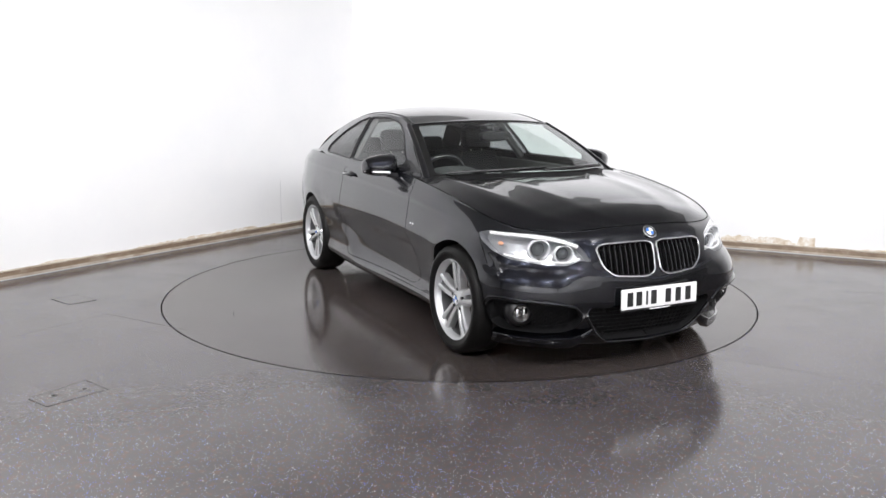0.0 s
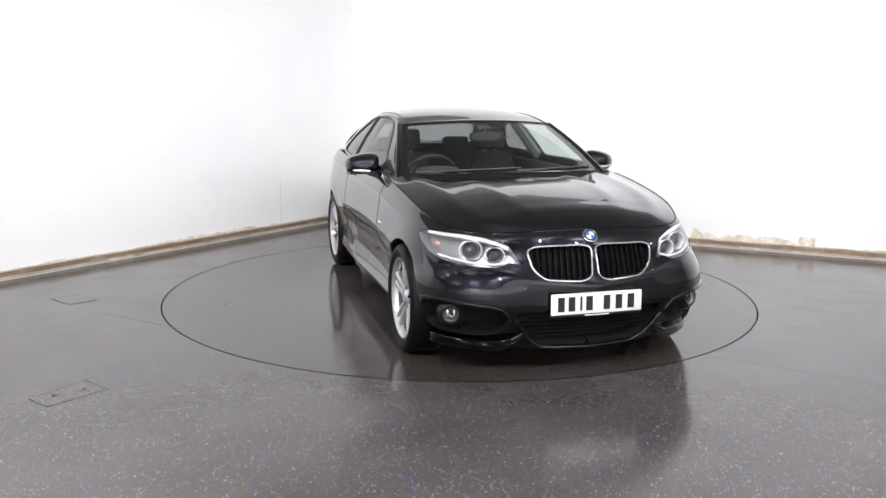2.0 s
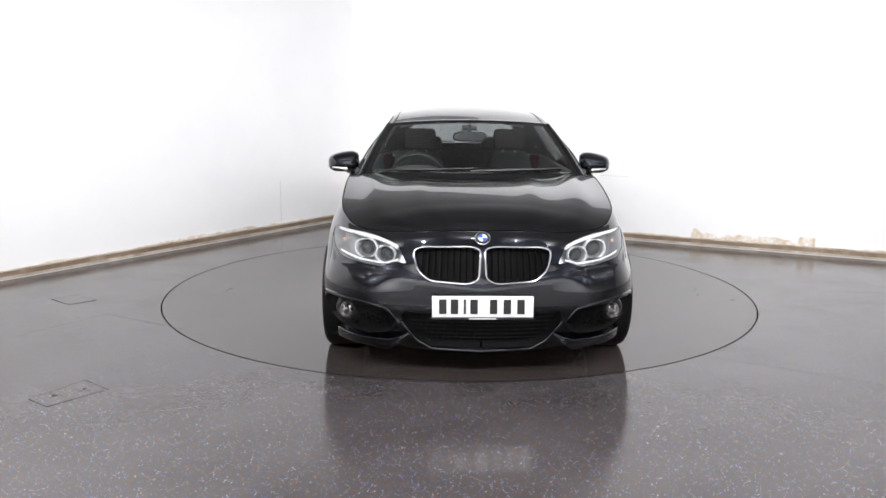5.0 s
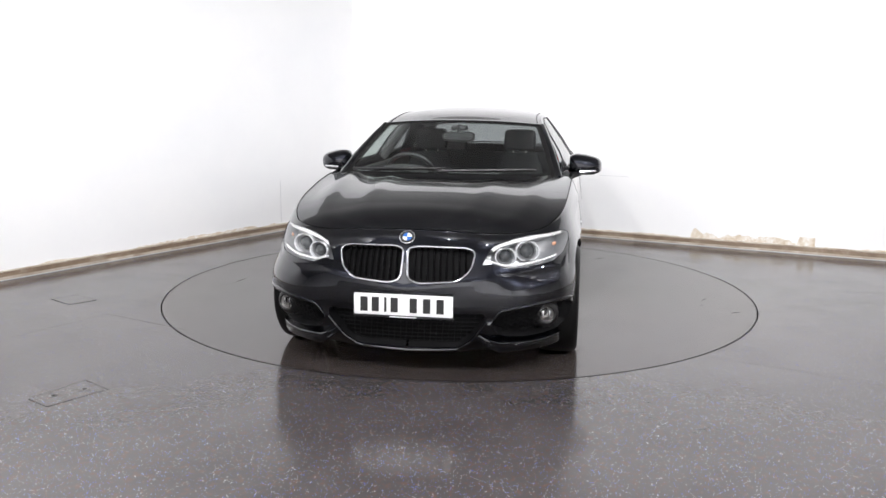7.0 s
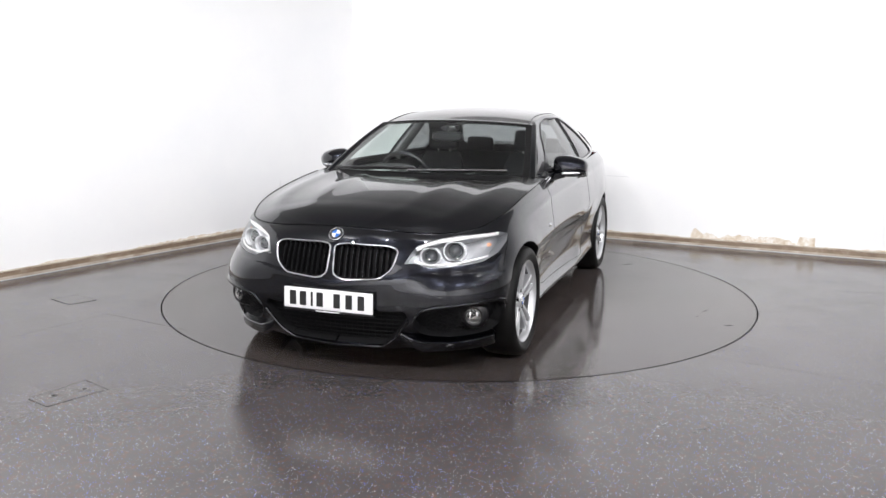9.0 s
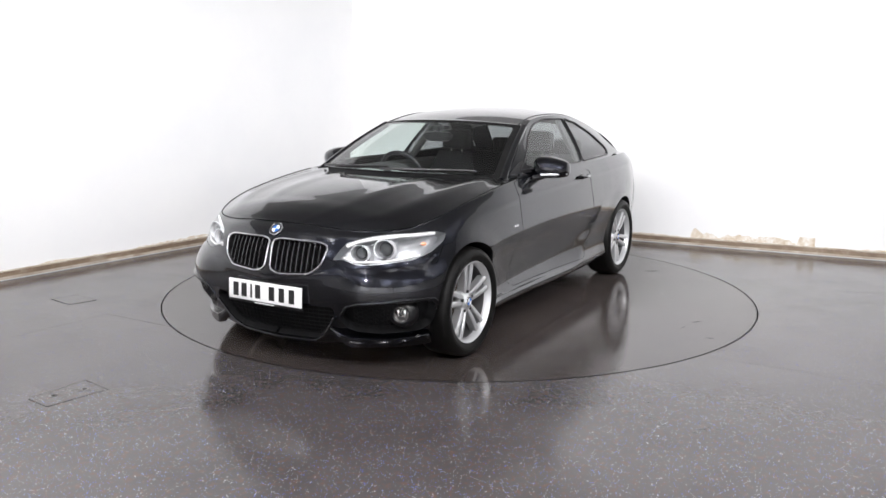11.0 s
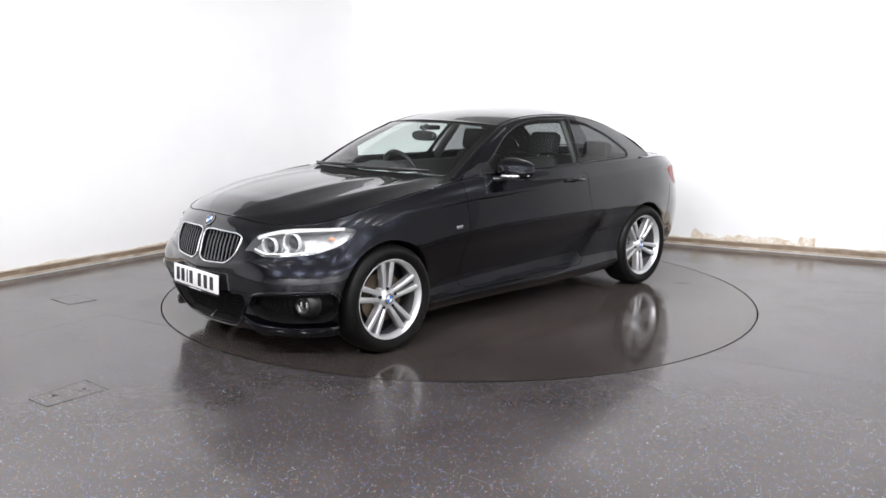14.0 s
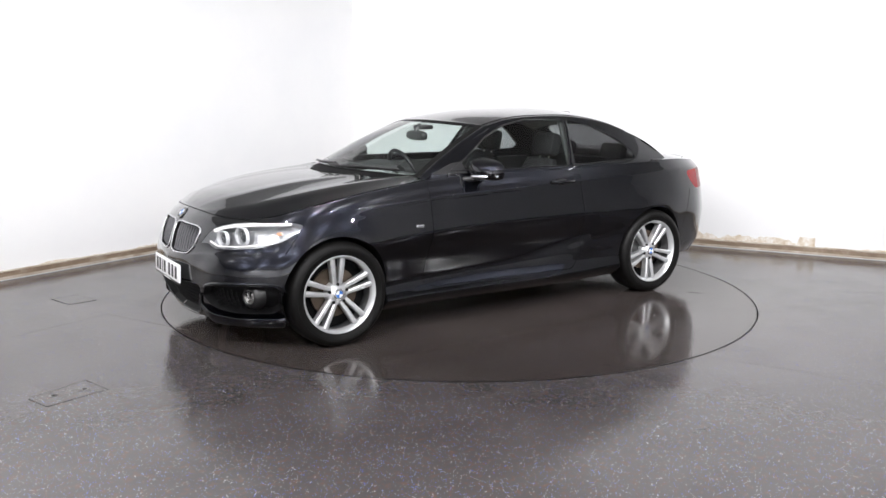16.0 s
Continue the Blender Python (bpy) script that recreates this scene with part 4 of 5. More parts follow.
def door_mirror(car, s):
    bm = bmesh.new()
    # housing, its rounded front towards the nose
    rows = [((0.250, 0.893, 1.020), 0.108, 0.068, 0.46), ((0.268, 0.892, 1.020), 0.112, 0.072, 0.46), ((0.31, 0.889, 1.019), 0.108, 0.069, 0.48), ((0.345, 0.884, 1.016), 0.098, 0.060, 0.52), ((0.368, 0.878, 1.012), 0.066, 0.045, 0.6), ((0.379, 0.874, 1.009), 0.03, 0.018, 0.8)]
    blob(bm, rows, 28)
    for v in bm.verts:
        # lower outer end drawn out to a point
        k = (v.co.y - 0.80) / 0.19
        v.co.z -= 0.045 * max(0, k - 0.35) if v.co.z > 1.02 else 0
        v.co.x -= 0.03 * max(0, k - 0.3)
    bm.transform(Matrix.Diagonal((1, s, 1, 1)))
    bmesh.ops.recalc_face_normals(bm, faces=bm.faces)
    shell = part("door_mirror", bm, PAINT, car, "black door mirror with a silver indicator strip")
    shell.matrix_basis = pose(0.045, 0, 0)
    strip_ = tube(bmesh.new(), [(0.377 - 0.05 * q * q - 0.055 * q**4, s * (0.855 + 0.137 * q), 0.972 + 0.006 * q) for q in np.linspace(0, 1, 12)], 0.0085, 8)
    part("indicator_strip", strip_, REFLECTOR, shell, "silver indicator strip")
    low = bmesh.new()
    blob(low, [((0.26, 0.885, 0.958), 0.085, 0.010, 0.8), ((0.30, 0.880, 0.957), 0.088, 0.012, 0.8), ((0.345, 0.872, 0.958), 0.070, 0.010, 0.8), ((0.365, 0.865, 0.96), 0.03, 0.005, 1.0)], 20)
    low.transform(Matrix.Diagonal((1, s, 1, 1)))
    part("mirror_foot_cover", low, BLACK, shell)
    arm = bmesh.new()
    tube(arm, [(0.335, s * 0.86, 0.957), (0.375, s * 0.82, 0.950), (0.43, s * 0.785, 0.948), (0.50, s * 0.765, 0.965)], lambda q: 0.016 + 0.012 * q, 10)
    part("mirror_arm", arm, BLACK, shell)
    sail = bmesh.new()
    pts = [(0.66, 0.985), (0.40, 0.985), (0.43, 1.055), (0.50, 1.05)]
    a = [sail.verts.new(Vector(glasshouse(np.array([x]), np.array([z]))[0]) + Vector((0, 0.006, 0))) for x, z in pts]
    c = [sail.verts.new(v.co - Vector((0, 0.02, 0))) for v in a]
    sail.faces.new(a)
    for i in range(4):
        sail.faces.new((a[i], a[(i + 1) % 4], c[(i + 1) % 4], c[i]))
    sail.transform(Matrix.Translation((-0.045, 0, 0)) @ Matrix.Diagonal((1, s, 1, 1)))
    bmesh.ops.recalc_face_normals(sail, faces=sail.faces)
    part("mirror_triangle", sail, BLACK, shell)


def on_ring(x, z):
    return Vector(ring(arc_at_x(np.array([x])), np.array([z]))[0])


def door_handle(car, s):
    p = on_ring(-0.355, 0.893)
    cup = bmesh.new()
    bmesh.ops.create_uvsphere(cup, u_segments=20, v_segments=10, radius=1, matrix=Matrix.Translation((p.x + 0.012, p.y - 0.004, p.z)) @ Matrix.Diagonal((0.062, 0.010, 0.026, 1)))
    cup.transform(Matrix.Diagonal((1, s, 1, 1)))
    bmesh.ops.recalc_face_normals(cup, faces=cup.faces)
    base = part("door_handle", cup, BLACK, car, "black pull handle on the door")
    bar = tube(bmesh.new(), [(p.x + dx, s * (p.y + dy), p.z + 0.006 + dz) for dx, dy, dz in ((0.095, 0.0, 0), (0.075, 0.022, 0), (0.0, 0.030, 0.001), (-0.08, 0.026, 0), (-0.105, 0.002, -0.001))], 0.0115, 10)
    part("grip", bar, PAINT, base)


def roundel(name, car, p, normal, r, spin=0):
    """A round badge: a silver ring, dark band and a disc in blue and white quarters."""
    m = Matrix.Translation(p) @ Vector(normal).to_track_quat("Z", "Y").to_matrix().to_4x4()
    bm = bmesh.new()
    lathe(bm, [(0, 0), (r, 0), (r, 0.004), (r * 0.94, 0.006), (r * 0.9, 0.004), (0, 0.004)], 36, "Z")
    base = part(name, bm, CHROME, car, "round badge in blue, white and silver")
    base.matrix_basis = m
    band = bmesh.new()
    lathe(band, [(r * 0.60, 0.0055), (r * 0.88, 0.0055)], 36, "Z")
    part("band", band, DARKBAR, base)
    for k in range(4):
        q = bmesh.new()
        c = q.verts.new((0, 0, 0.006))
        rim = [q.verts.new((r * 0.58 * math.cos(a), r * 0.58 * math.sin(a), 0.006)) for a in np.radians(np.linspace(90 * k, 90 * k + 90, 9))]
        for u, w in zip(rim, rim[1:]):
            q.faces.new((c, u, w))
        part("quarter", q, BLUE if k % 2 else WHITE_ENAMEL, base)
    return base


def grille(car):
    fn = lambda a, z: ring(a, z)
    for s in (1, -1):
        p = fn(KIDNEY[:, 0], KIDNEY[:, 1]) * np.array([1, s, 1])
        ring_ = part("grille_surround", tube(bmesh.new(), p + np.array([0.003, 0, 0]), 0.0050, 8, True), CHROME, car, "chrome kidney-shaped grille surround")
        for k in range(9):
            a = 0.050 + 0.0335 * k
            zs = KIDNEY[(np.abs(KIDNEY[:, 0] - a) < 0.02), 1]
            lo, hi = zs.min() + 0.006, zs.max() - 0.006
            bm = bmesh.new()
            zz = np.linspace(lo, hi, 7)
            q = fn(np.full(7, a), zz)
            for d, half in ((0.0, 0.0035),):
                f = [[bm.verts.new((x - dx, s * (y + w), z)) for dx, w in ((0.006, 0), (0.011, half), (0.042, half), (0.042, -half), (0.011, -half))] for x, y, z in q]
                for u, w in zip(f, f[1:]):
                    for i in range(5):
                        bm.faces.new((u[i], u[(i + 1) % 5], w[(i + 1) % 5], w[i]))
                bm.faces.new(f[0])
                bm.faces.new(f[-1])
            bmesh.ops.recalc_face_normals(bm, faces=bm.faces)
            part("slat", bm, SLAT, ring_)
    # lower mesh
    for z in np.linspace(0.178, 0.362, 9):
        a = np.linspace(-0.38, 0.38, 25)
        pts = np.stack([ring(np.abs(a), np.full(25, z))[:, 0] - 0.042, a, np.full(25, z)], -1)
        part("mesh_bar", tube(bmesh.new(), pts, 0.0026, 5), MATT, car)
    for k in range(-11, 12):
        z = np.linspace(0.185, 0.365, 6)
        pts = np.stack([ring(np.full(6, abs(k) * 0.032), z)[:, 0] - 0.044, k * 0.032 + np.linspace(-0.012, 0.012, 6), z], -1)
        part("mesh_bar", tube(bmesh.new(), pts, 0.0022, 5), MATT, car)


def fog_lights(car):
    for s in (1, -1):
        m = Matrix.Translation((1.872, s * 0.722, 0.338)) @ pose(0, 0, 0, 0, 90, s * 22)
        bm = bmesh.new()
        lathe(bm, [(0.0, -0.040), (0.026, -0.034), (0.038, 0.0), (0.041, 0.002), (0.046, -0.004), (0.050, -0.05)], 32, "Z")
        lamp = part("fog_light", bm, STEEL, car, "round front fog light")
        lamp.matrix_basis = m
        ring_ = bmesh.new()
        lathe(ring_, [(0.039, 0.003), (0.046, 0.008), (0.058, 0.004), (0.075, -0.02), (0.085, -0.05)], 32, "Z")
        part("bezel", ring_, BLACK, lamp)
        for dx in (-0.018, 0.018):
            bulb = bmesh.new()
            box(bulb, (-0.020, dx - 0.005, -0.02), (0.020, dx + 0.005, 0.0), 0.002)
            part("reflector_bar", bulb, CHROME, lamp)
        glass = bmesh.new()
        lathe(glass, [(0.0, 0.010), (0.02, 0.009), (0.039, 0.003)], 32, "Z")
        part("lens", glass, LENS, lamp)


def headlight_inside(car):
    lamps = [o for o in car.children if o.name.startswith("headlight")]
    for s, lamp in zip((1, -1), lamps):
        for y, z, r, back in ((0.535, 0.652, 0.049, 0.032), (0.655, 0.672, 0.056, 0.036)):
            p = Vector(ring(np.array([AY(y)]), np.array([z]))[0])
            m = Matrix.Translation((p.x - back, s * p.y * 0.985, z)) @ pose(0, 0, 0, 0, 90, s * 12)
            bm = bmesh.new()
            lathe(bm, [(r * 0.86, -0.018), (r * 0.87, 0.0), (r * 0.91, 0.007), (r * 1.00, 0.007), (r * 1.04, 0.0), (r * 1.05, -0.012)], 36, "Z")
            for v in bm.verts:
                # rings with flattened upper and lower edges
                v.co.y *= 1.12
                v.co.x = max(-0.9 * r, min(0.84 * r, v.co.x))
            rim = part("halo_ring", bm, HALO, lamp, "white halo ring")
            rim.matrix_basis = m
            eye = bmesh.new()
            lathe(eye, [(0.0, 0.004), (r * 0.35, 0.001), (r * 0.6, -0.010), (r * 0.72, -0.03)], 28, "Z")
            ob = part("projector", eye, PROJECTOR, lamp, "dark projector lens")
            ob.matrix_basis = m
            cup = bmesh.new()
            lathe(cup, [(r * 0.60, -0.03), (r * 0.86, -0.006)], 28, "Z")
            part("projector_cup", cup, BOWL, lamp).matrix_basis = m
        # brow along the lamp's upper edge
        a = np.linspace(AY(0.47), A(1.66), 20)
        z = np.interp(a, [AY(0.47), AY(0.53), AY(0.62), AY(0.75), A(1.66)], [0.688, 0.712, 0.728, 0.741, 0.744])
        q = ring(a, z)
        q = q - np.array([0.022, 0.012, 0.0])
        part("brow", tube(bmesh.new(), q * np.array([1, s, 1]), 0.011, 8), WHITE_ENAMEL, lamp, "white brow strip")
        a = np.linspace(AY(0.46), A(1.78), 20)
        z = np.interp(a, [AY(0.46), AY(0.53), AY(0.66), A(1.78)], [0.632, 0.610, 0.616, 0.640])
        q = ring(a, z) - np.array([0.02, 0.010, 0.0])
        part("lower_strip", tube(bmesh.new(), q * np.array([1, s, 1]), 0.0055, 8), WHITE_ENAMEL, lamp)
        p = Vector(ring(np.array([A(1.735)]), np.array([0.69]))[0])
        am = bmesh.new()
        bmesh.ops.create_uvsphere(am, u_segments=16, v_segments=8, radius=1, matrix=Matrix.Translation((p.x - 0.03, s * (p.y - 0.03), 0.69)) @ pose(0, 0, 0, 0, 0, -s * 35) @ Matrix.Diagonal((0.018, 0.005, 0.011, 1)))
        part("indicator", am, AMBER, lamp, "amber indicator")


def seat(name, car, x, y, w, rear=False):
    bm = bmesh.new()
    if rear:
        box(bm, (x - 0.05, y - w, 0.45), (x + 0.45, y + w, 0.60), 0.05)
        part(name, bm, SEAT, car, "black rear bench seat")
        b2 = bmesh.new()
        box(b2, (-0.08, -w, 0), (0.08, w, 0.50), 0.05)
        b2.transform(Matrix.Translation((x - 0.05, y, 0.52)) @ pose(0, 0, 0, 0, -24, 0))
        part("backrest", b2, SEAT, car)
        return
    rows = [((x + 0.52 - 0.09 * i, y, 0.50 + 0.0 * i), w * (0.82 + 0.04 * math.sin(i)), 0.075, 0.5) for i in range(6)]
    blob(bm, rows, 20)
    base = part(name, bm, SEAT, car, "black sports front seat")
    back = bmesh.new()
    rows = [((0.55 * q, 0, 0), w * (0.98 - 0.38 * q**2.2), 0.062 * (1 - 0.35 * q), 0.55) for q in np.linspace(0, 1, 9)]
    blob(back, rows, 20)
    back.transform(Matrix.Translation((x + 0.02, y, 0.50)) @ pose(0, 0, 0, 0, -90 - 20, 0))
    part("backrest", back, SEAT, base)
    head = bmesh.new()
    box(head, (-0.05, -0.125, -0.085), (0.05, 0.125, 0.085), 0.035)
    head.transform(Matrix.Translation((x - 0.205, y, 1.125)) @ pose(0, 0, 0, 0, -12, 0))
    part("headrest", head, SEAT, base)
    for dy in (-0.05, 0.05):
        part("headrest_post", tube(bmesh.new(), [(x - 0.185, y + dy, 0.98), (x - 0.202, y + dy, 1.10)], 0.006, 6), STEEL, base)


def interior(car):
    bm = bmesh.new()
    blob(bm, [((1.25, 0, 0.32), 0.70, 0.12, 0.4), ((0.62, 0, 0.32), 0.74, 0.12, 0.4), ((-0.9, 0, 0.32), 0.74, 0.12, 0.4), ((-1.9, 0, 0.42), 0.70, 0.12, 0.4)], 20)
    part("floor_pan", bm, MATT, car)
    bm = bmesh.new()
    rows = [((0.93, 0, 0.80), 0.66, 0.135, 0.35), ((0.75, 0, 0.80), 0.68, 0.145, 0.35), ((0.50, 0, 0.80), 0.70, 0.15, 0.35), ((0.40, 0, 0.78), 0.70, 0.13, 0.4), ((0.34, 0, 0.74), 0.69, 0.10, 0.5)]
    blob(bm, rows, 36)
    dash = part("dashboard", bm, DASH, car, "black dashboard")
    bm = bmesh.new()
    blob(bm, [((0.58, -0.37, 0.93), 0.15, 0.035, 0.8), ((0.42, -0.37, 0.945), 0.17, 0.055, 0.8), ((0.36, -0.37, 0.945), 0.16, 0.05, 0.8)], 20)
    part("instrument_hood", bm, DASH, dash)
    # steering wheel on the car's right
    m = Matrix.Translation((0.20, -0.37, 0.895)) @ pose(0, 0, 0, 0, -66, 0)
    rim = tube(bmesh.new(), [(0.182 * math.cos(a), 0.182 * math.sin(a), 0) for a in np.linspace(0, 2 * math.pi, 40, endpoint=False)], 0.0155, 10, True)
    wheel_ = part("steering_wheel", rim, BLACK, car, "black leather steering wheel")
    wheel_.matrix_basis = m
    sp = bmesh.new()
    disc(sp, 0.065, 0.05, pose(0, 0, 0.01), 24)
    box(sp, (-0.018, -0.175, -0.005), (0.018, 0.175, 0.012), 0.004)
    box(sp, (-0.175, -0.02, -0.005), (0.0, 0.02, 0.012), 0.004)
    part("steering_spokes", sp, DASH, wheel_)
    seat("front_seat", car, -0.40, 0.36, 0.25)
    seat("front_seat", car, -0.40, -0.36, 0.25)
    seat("rear_seat", car, -1.08, 0, 0.60, True)
    for y in (-0.30, 0.30):
        bm = bmesh.new()
        box(bm, (-0.045, -0.12, -0.06), (0.045, 0.12, 0.07), 0.03)
        bm.transform(Matrix.Translation((-1.36, y, 1.04)) @ pose(0, 0, 0, 0, -15, 0))
        part("rear_headrest", bm, SEAT, car)
    bm = bmesh.new()
    box(bm, (-1.75, -0.62, 0.93), (-1.28, 0.62, 0.96), 0.01)
    part("parcel_shelf", bm, DASH, car)
    for s in (1, -1):
        bm = bmesh.new()
        box(bm, (-1.3, s * 0.70, 0.30), (0.75, s * 0.745, 0.955), 0.015)
        part("door_trim_panel", bm, DASH, car)
    P, Q = grid(np.linspace(0.03, 0.98, 20), np.linspace(-0.93, 0.93, 21))
    part("headliner", patch("headliner", roof, P, Q, HEADLINER, (0, 0, -1), False, 0.03), parent=car)
    bm = bmesh.new()
    blob(bm, [((0.285, 0, 1.190), 0.105, 0.030, 0.55), ((0.31, 0, 1.193), 0.118, 0.036, 0.55), ((0.335, 0, 1.195), 0.105, 0.028, 0.6)], 24)
    mir = part("interior_mirror", bm, BLACK, car, "black interior mirror")
    part("mirror_stalk", tube(bmesh.new(), [(0.32, 0, 1.205), (0.31, 0, 1.24), (0.28, 0, 1.27)], 0.016, 8), BLACK, mir)
    bm = bmesh.new()
    box(bm, (0.20, -0.055, 1.235), (0.31, 0.055, 1.268), 0.012)
    part("sensor_cover", bm, BLACK, mir)
    for s in (1, -1):
        for x0, z0, x1, z1 in ((-0.52, 0.97, -0.60, 1.31),):
            p0, p1 = glasshouse(np.array([x0]), np.array([z0]))[0], glasshouse(np.array([x1]), np.array([z1]))[0]
            bm = tube(bmesh.new(), [(p0[0], s * (p0[1] - 0.045), p0[2]), (p1[0], s * (p1[1] - 0.045), p1[2])], 0.03, 8)
            part("inner_pillar", bm, DASH, car)


def wipers(car):
    for y0, y1, x_off in ((-0.62, 0.02, 0.0), (-0.02, 0.58, 0.01)):
        t = np.linspace(y0, y1, 10) / 0.722
        p = windscreen(t, np.full(10, 0.0) + np.linspace(0.015, 0.055, 10)) + np.array([0.022, 0, 0.022])
        arm = part("wiper", tube(bmesh.new(), p, lambda q: 0.009 - 0.004 * q, 6), BLACK, car, "black wiper resting at the windscreen's foot")
        p2 = windscreen(t[2:], np.linspace(0.03, 0.06, 8)) + np.array([0.012, 0, 0.010])
        part("blade", tube(bmesh.new(), p2, 0.006, 5), RUBBER, arm)
    t = np.linspace(-0.98, 0.98, 41)
    low, up = windscreen(t, np.full(41, 0.0)), windscreen(t, np.full(41, 0.03))
    v = np.vstack([low + np.array([0.09, 0, -0.012]) * np.stack([1 - 0.75 * t**2, 0 * t, 1 + 0 * t], -1), low + np.array([0, 0, 0.003])])
    f = [(i, i + 1, i + 42, i + 41) for i in range(40)]
    part("cowl", mesh_of("cowl", v, f, MATT), parent=car, label="black plastic cowl below the windscreen")


def small_parts(car):
    for s in (1, -1):
        door_mirror(car, s)
        door_handle(car, s)
        p = on_ring(0.825, 0.685)
        bm = bmesh.new()
        for k, w in enumerate((0.012, 0.009, 0.016)):
            box(bm, (p.x - 0.028 + 0.018 * k, p.y - 0.001, p.z - 0.010), (p.x - 0.028 + 0.018 * k + w, p.y + 0.004, p.z + 0.010), 0.001)
        bm.transform(Matrix.Diagonal((1, s, 1, 1)))
        bmesh.ops.recalc_face_normals(bm, faces=bm.faces)
        part("wing_badge", bm, CHROME, car, "small silver badge on the front wing")
    z = 0.752
    p = Vector(ring(np.array([0.0]), np.array([z]))[0])
    roundel("bonnet_badge", car, p, (0.72, 0, 0.69), 0.041)
    bm = bmesh.new()
    blob(bm, [((-1.02, 0, 1.345), 0.020, 0.012, 0.9), ((-1.08, 0, 1.346), 0.026, 0.018, 0.9), ((-1.14, 0, 1.338), 0.022, 0.022, 0.9), ((-1.16, 0, 1.33), 0.012, 0.014, 0.9)], 14)
    part("roof_aerial", bm, PAINT, car, "black roof aerial fin")
    # lower blades of the front bumper: a fin below each duct, swept up at its inner end, and a rib over the duct
    for s in (1, -1):
        a = np.concatenate([np.linspace(AY(0.375), AY(0.50), 9), np.linspace(AY(0.53), A(1.70), 14)])
        top = np.interp(a, [AY(0.375), AY(0.43), AY(0.50), AY(0.66), A(1.70)], [0.262, 0.232, 0.206, 0.198, 0.205])
        low = np.interp(a, [AY(0.375), AY(0.43), AY(0.50), A(1.70)], [0.240, 0.190, 0.150, 0.150])
        p = ring(a, top)
        _, _, nx, ny = plan(a)
        out = np.stack([nx, ny, 0 * nx], -1)
        reach = np.interp(a, [AY(0.375), AY(0.47), A(1.74), A(1.70)], [0.004, 0.034, 0.030, 0.016])[:, None]
        bm = bmesh.new()
        rows = []
        for k in range(len(a)):
            base, o = p[k], out[k] * reach[k]
            up = np.array([0, 0, 1.0])
            sec = [base - out[k] * 0.02, base + o * 0.9, base + o - up * 0.004, base + o * 0.85 - up * (top[k] - low[k]) * 0.9, base + o * 0.7 - up * (top[k] - low[k]), base - out[k] * 0.02 - up * (top[k] - low[k])]
            rows.append([bm.verts.new(q * np.array([1, s, 1])) for q in sec])
        for u, w in zip(rows, rows[1:]):
            for k in range(6):
                bm.faces.new((u[k], u[(k + 1) % 6], w[(k + 1) % 6], w[k]))
        bm.faces.new(rows[0])
        bm.faces.new(rows[-1])
        bmesh.ops.recalc_face_normals(bm, faces=bm.faces)
        part("bumper_blade", bm, PAINT, car, "black fin under the bumper duct")
        a = np.linspace(AY(0.455), A(1.695), 30)
        z = np.interp(a, [AY(0.455), AY(0.485), AY(0.55), AY(0.63), A(1.866), A(1.77), A(1.72), A(1.695)], [0.335, 0.384, 0.405, 0.416, 0.425, 0.424, 0.412, 0.37])
        p = ring(a, z)
        part("bumper_brow", tube(bmesh.new(), p * np.array([1, s, 1]), lambda q: 0.004 + 0.009 * math.sin(math.pi * min(1, 0.08 + q)), 10), PAINT, car, "rounded rib over the bumper duct")
        # honeycomb insert at the duct's inner half
        for i in range(7):
            for k in range(4):
                yy, zz = 0.515 + 0.024 * i, 0.275 + 0.026 * k + 0.013 * (i % 2)
                q = ring(np.array([AY(yy)]), np.array([zz]))[0]
                pts = [(q[0] - 0.036, s * (q[1] + 0.013 * math.cos(t)), zz + 0.013 * math.sin(t)) for t in np.radians(range(0, 360, 60))]
                part("duct_mesh", tube(bmesh.new(), pts, 0.002, 4, True), MATT, car)
    a = np.linspace(-0.43, 0.43, 45)
    z = np.interp(np.abs(a), [0, 0.28, 0.36, 0.43], [0.150, 0.160, 0.215, 0.32])
    p = ring(np.abs(a), z) + np.array([0.006, 0, 0])
    p[:, 1] = np.sign(a) * np.abs(p[:, 1])
    part("bumper_lip", tube(bmesh.new(), p, 0.009, 8), PAINT, car, "glossy black lip of the front bumper")
    # rounded front edge of the roof
    t = np.linspace(-0.96, 0.96, 41)
    p = roof(np.full(41, 0.004), t) + np.array([0.002, 0, -0.010])
    part("roof_edge", tube(bmesh.new(), p, 0.012, 12), PAINT, car)
    # boot lip spoiler
    a = np.linspace(A(-2.05), LEN, 30)
    e = ring_top(a) + np.array([0.03, 0, 0.003])
    e[:, 1] *= 0.88
    pts = np.vstack([(e * np.array([1, -1, 1])), e[::-1][1:]])
    part("spoiler", tube(bmesh.new(), pts, 0.012, 8), PAINT, car, "slim black boot spoiler")


def build_car():
    car = tagged(new("car"), "black two-door coupe with silver alloy wheels parked on a turntable", "car")
    body_shell(car)
    upper_body(car)
    side_glass(car)
    for x, y in ((AXLE_F, HUB_F), (AXLE_R, HUB_R)):
        for s in (1, -1):
            wheel(car, x, s, y)
    number_plate(car)
    grille(car)
    fog_lights(car)
    headlight_inside(car)
    wipers(car)
    small_parts(car)
    interior(car)
    return car


car = build_car()


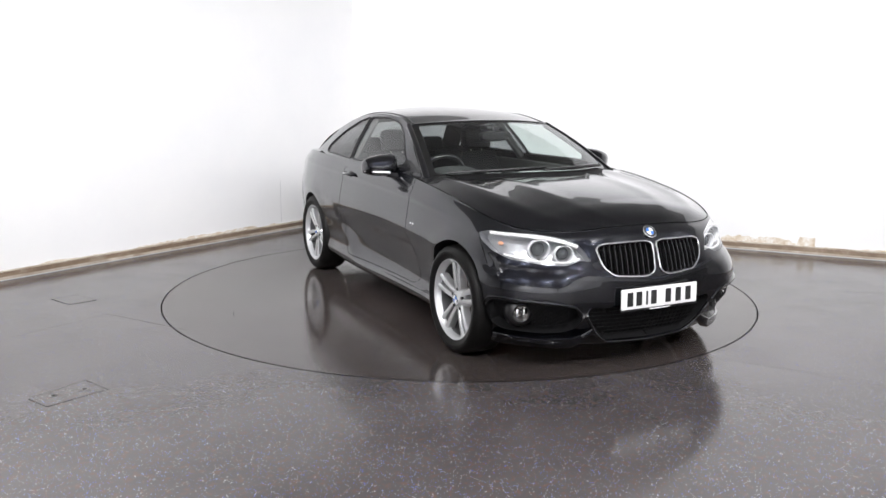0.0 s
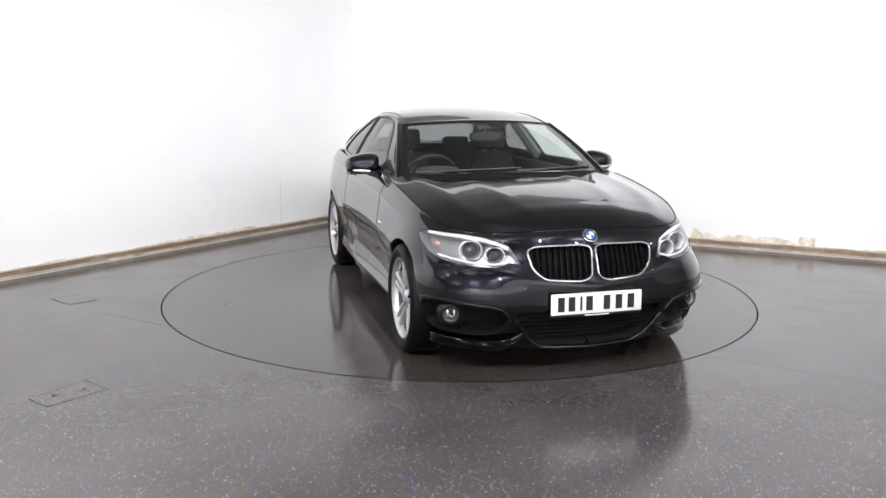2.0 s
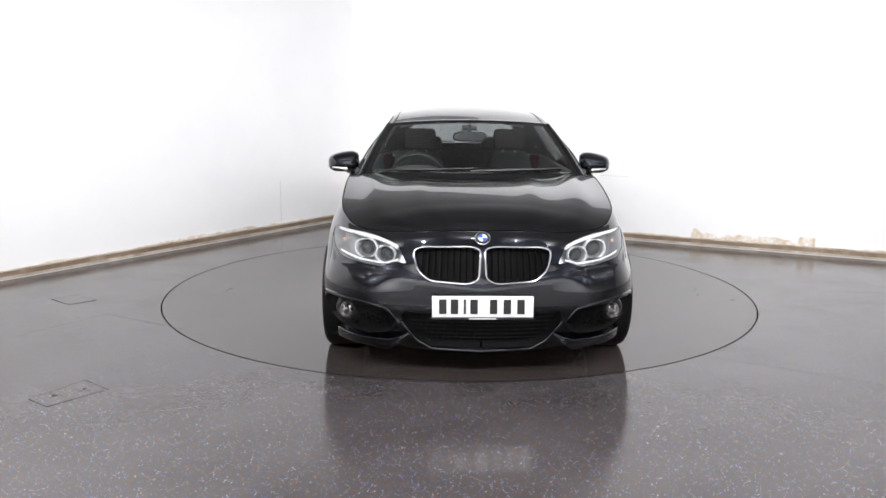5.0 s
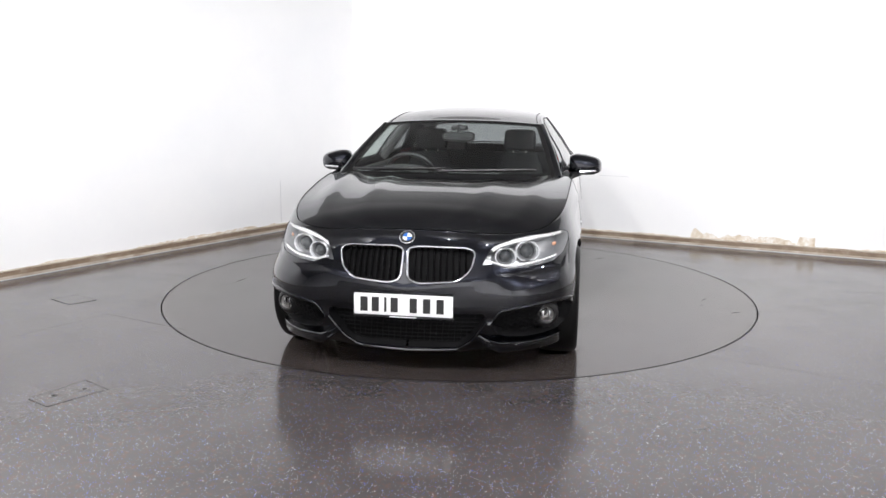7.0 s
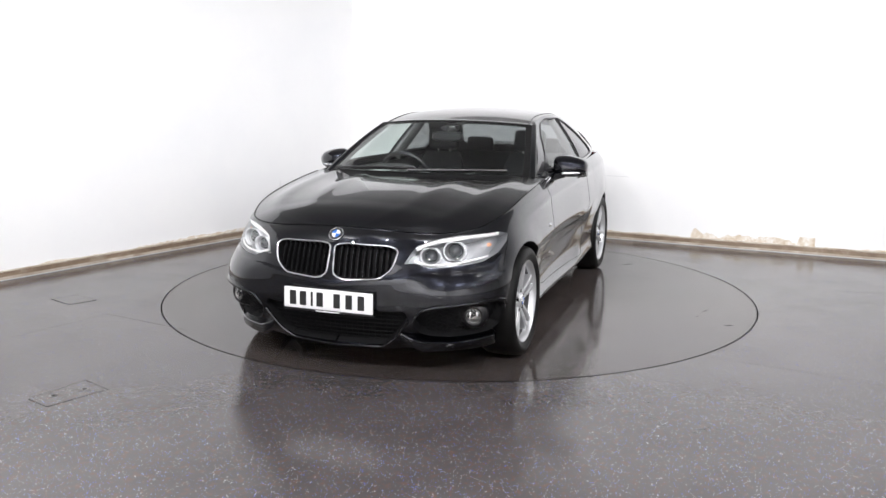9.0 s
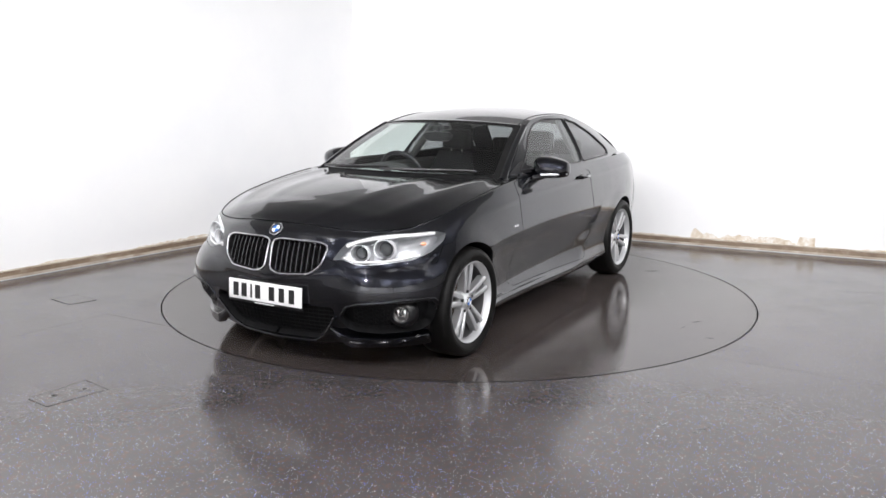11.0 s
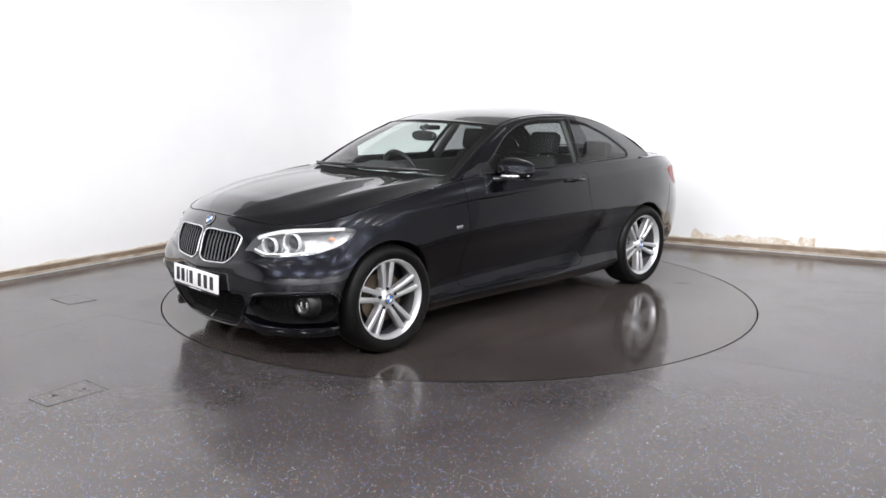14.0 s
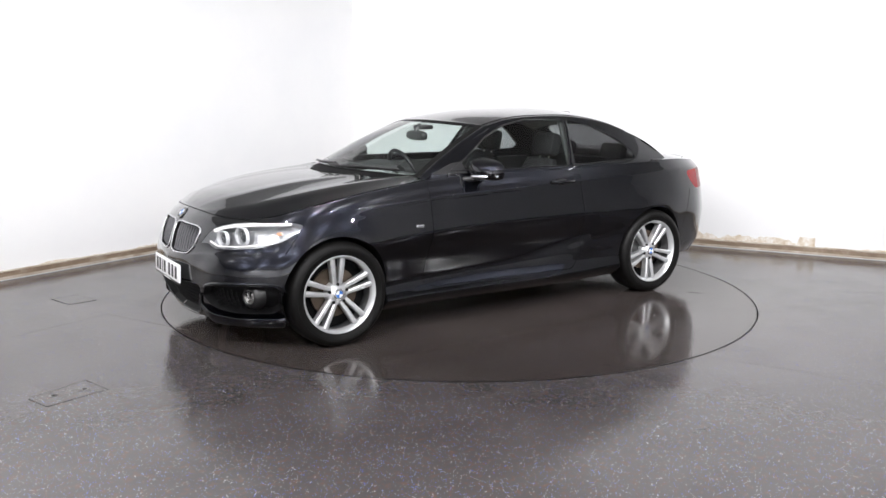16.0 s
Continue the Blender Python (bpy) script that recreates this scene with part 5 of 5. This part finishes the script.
def motions():
    turn = [(0.0, -61.72), (1.0, -66.81), (2.0, -72.02), (3.0, -77.27), (4.0, -82.50), (6.5, -95.67), (8.0, -103.54), (9.0, -108.84),
            (11.5, -121.71), (12.5, -126.89), (13.5, -131.97), (14.5, -137.13), (16.0, -145.14)]
    walk(table, [(t, pose(0, 0, 0, 0, 0, a + 61.72)) for t, a in turn])
    walk(car, [(t, pose(0, 0, 0, 0, 0, a - 0.45) @ pose(0.1038, 0.059, 0)) for t, a in turn])


motions()
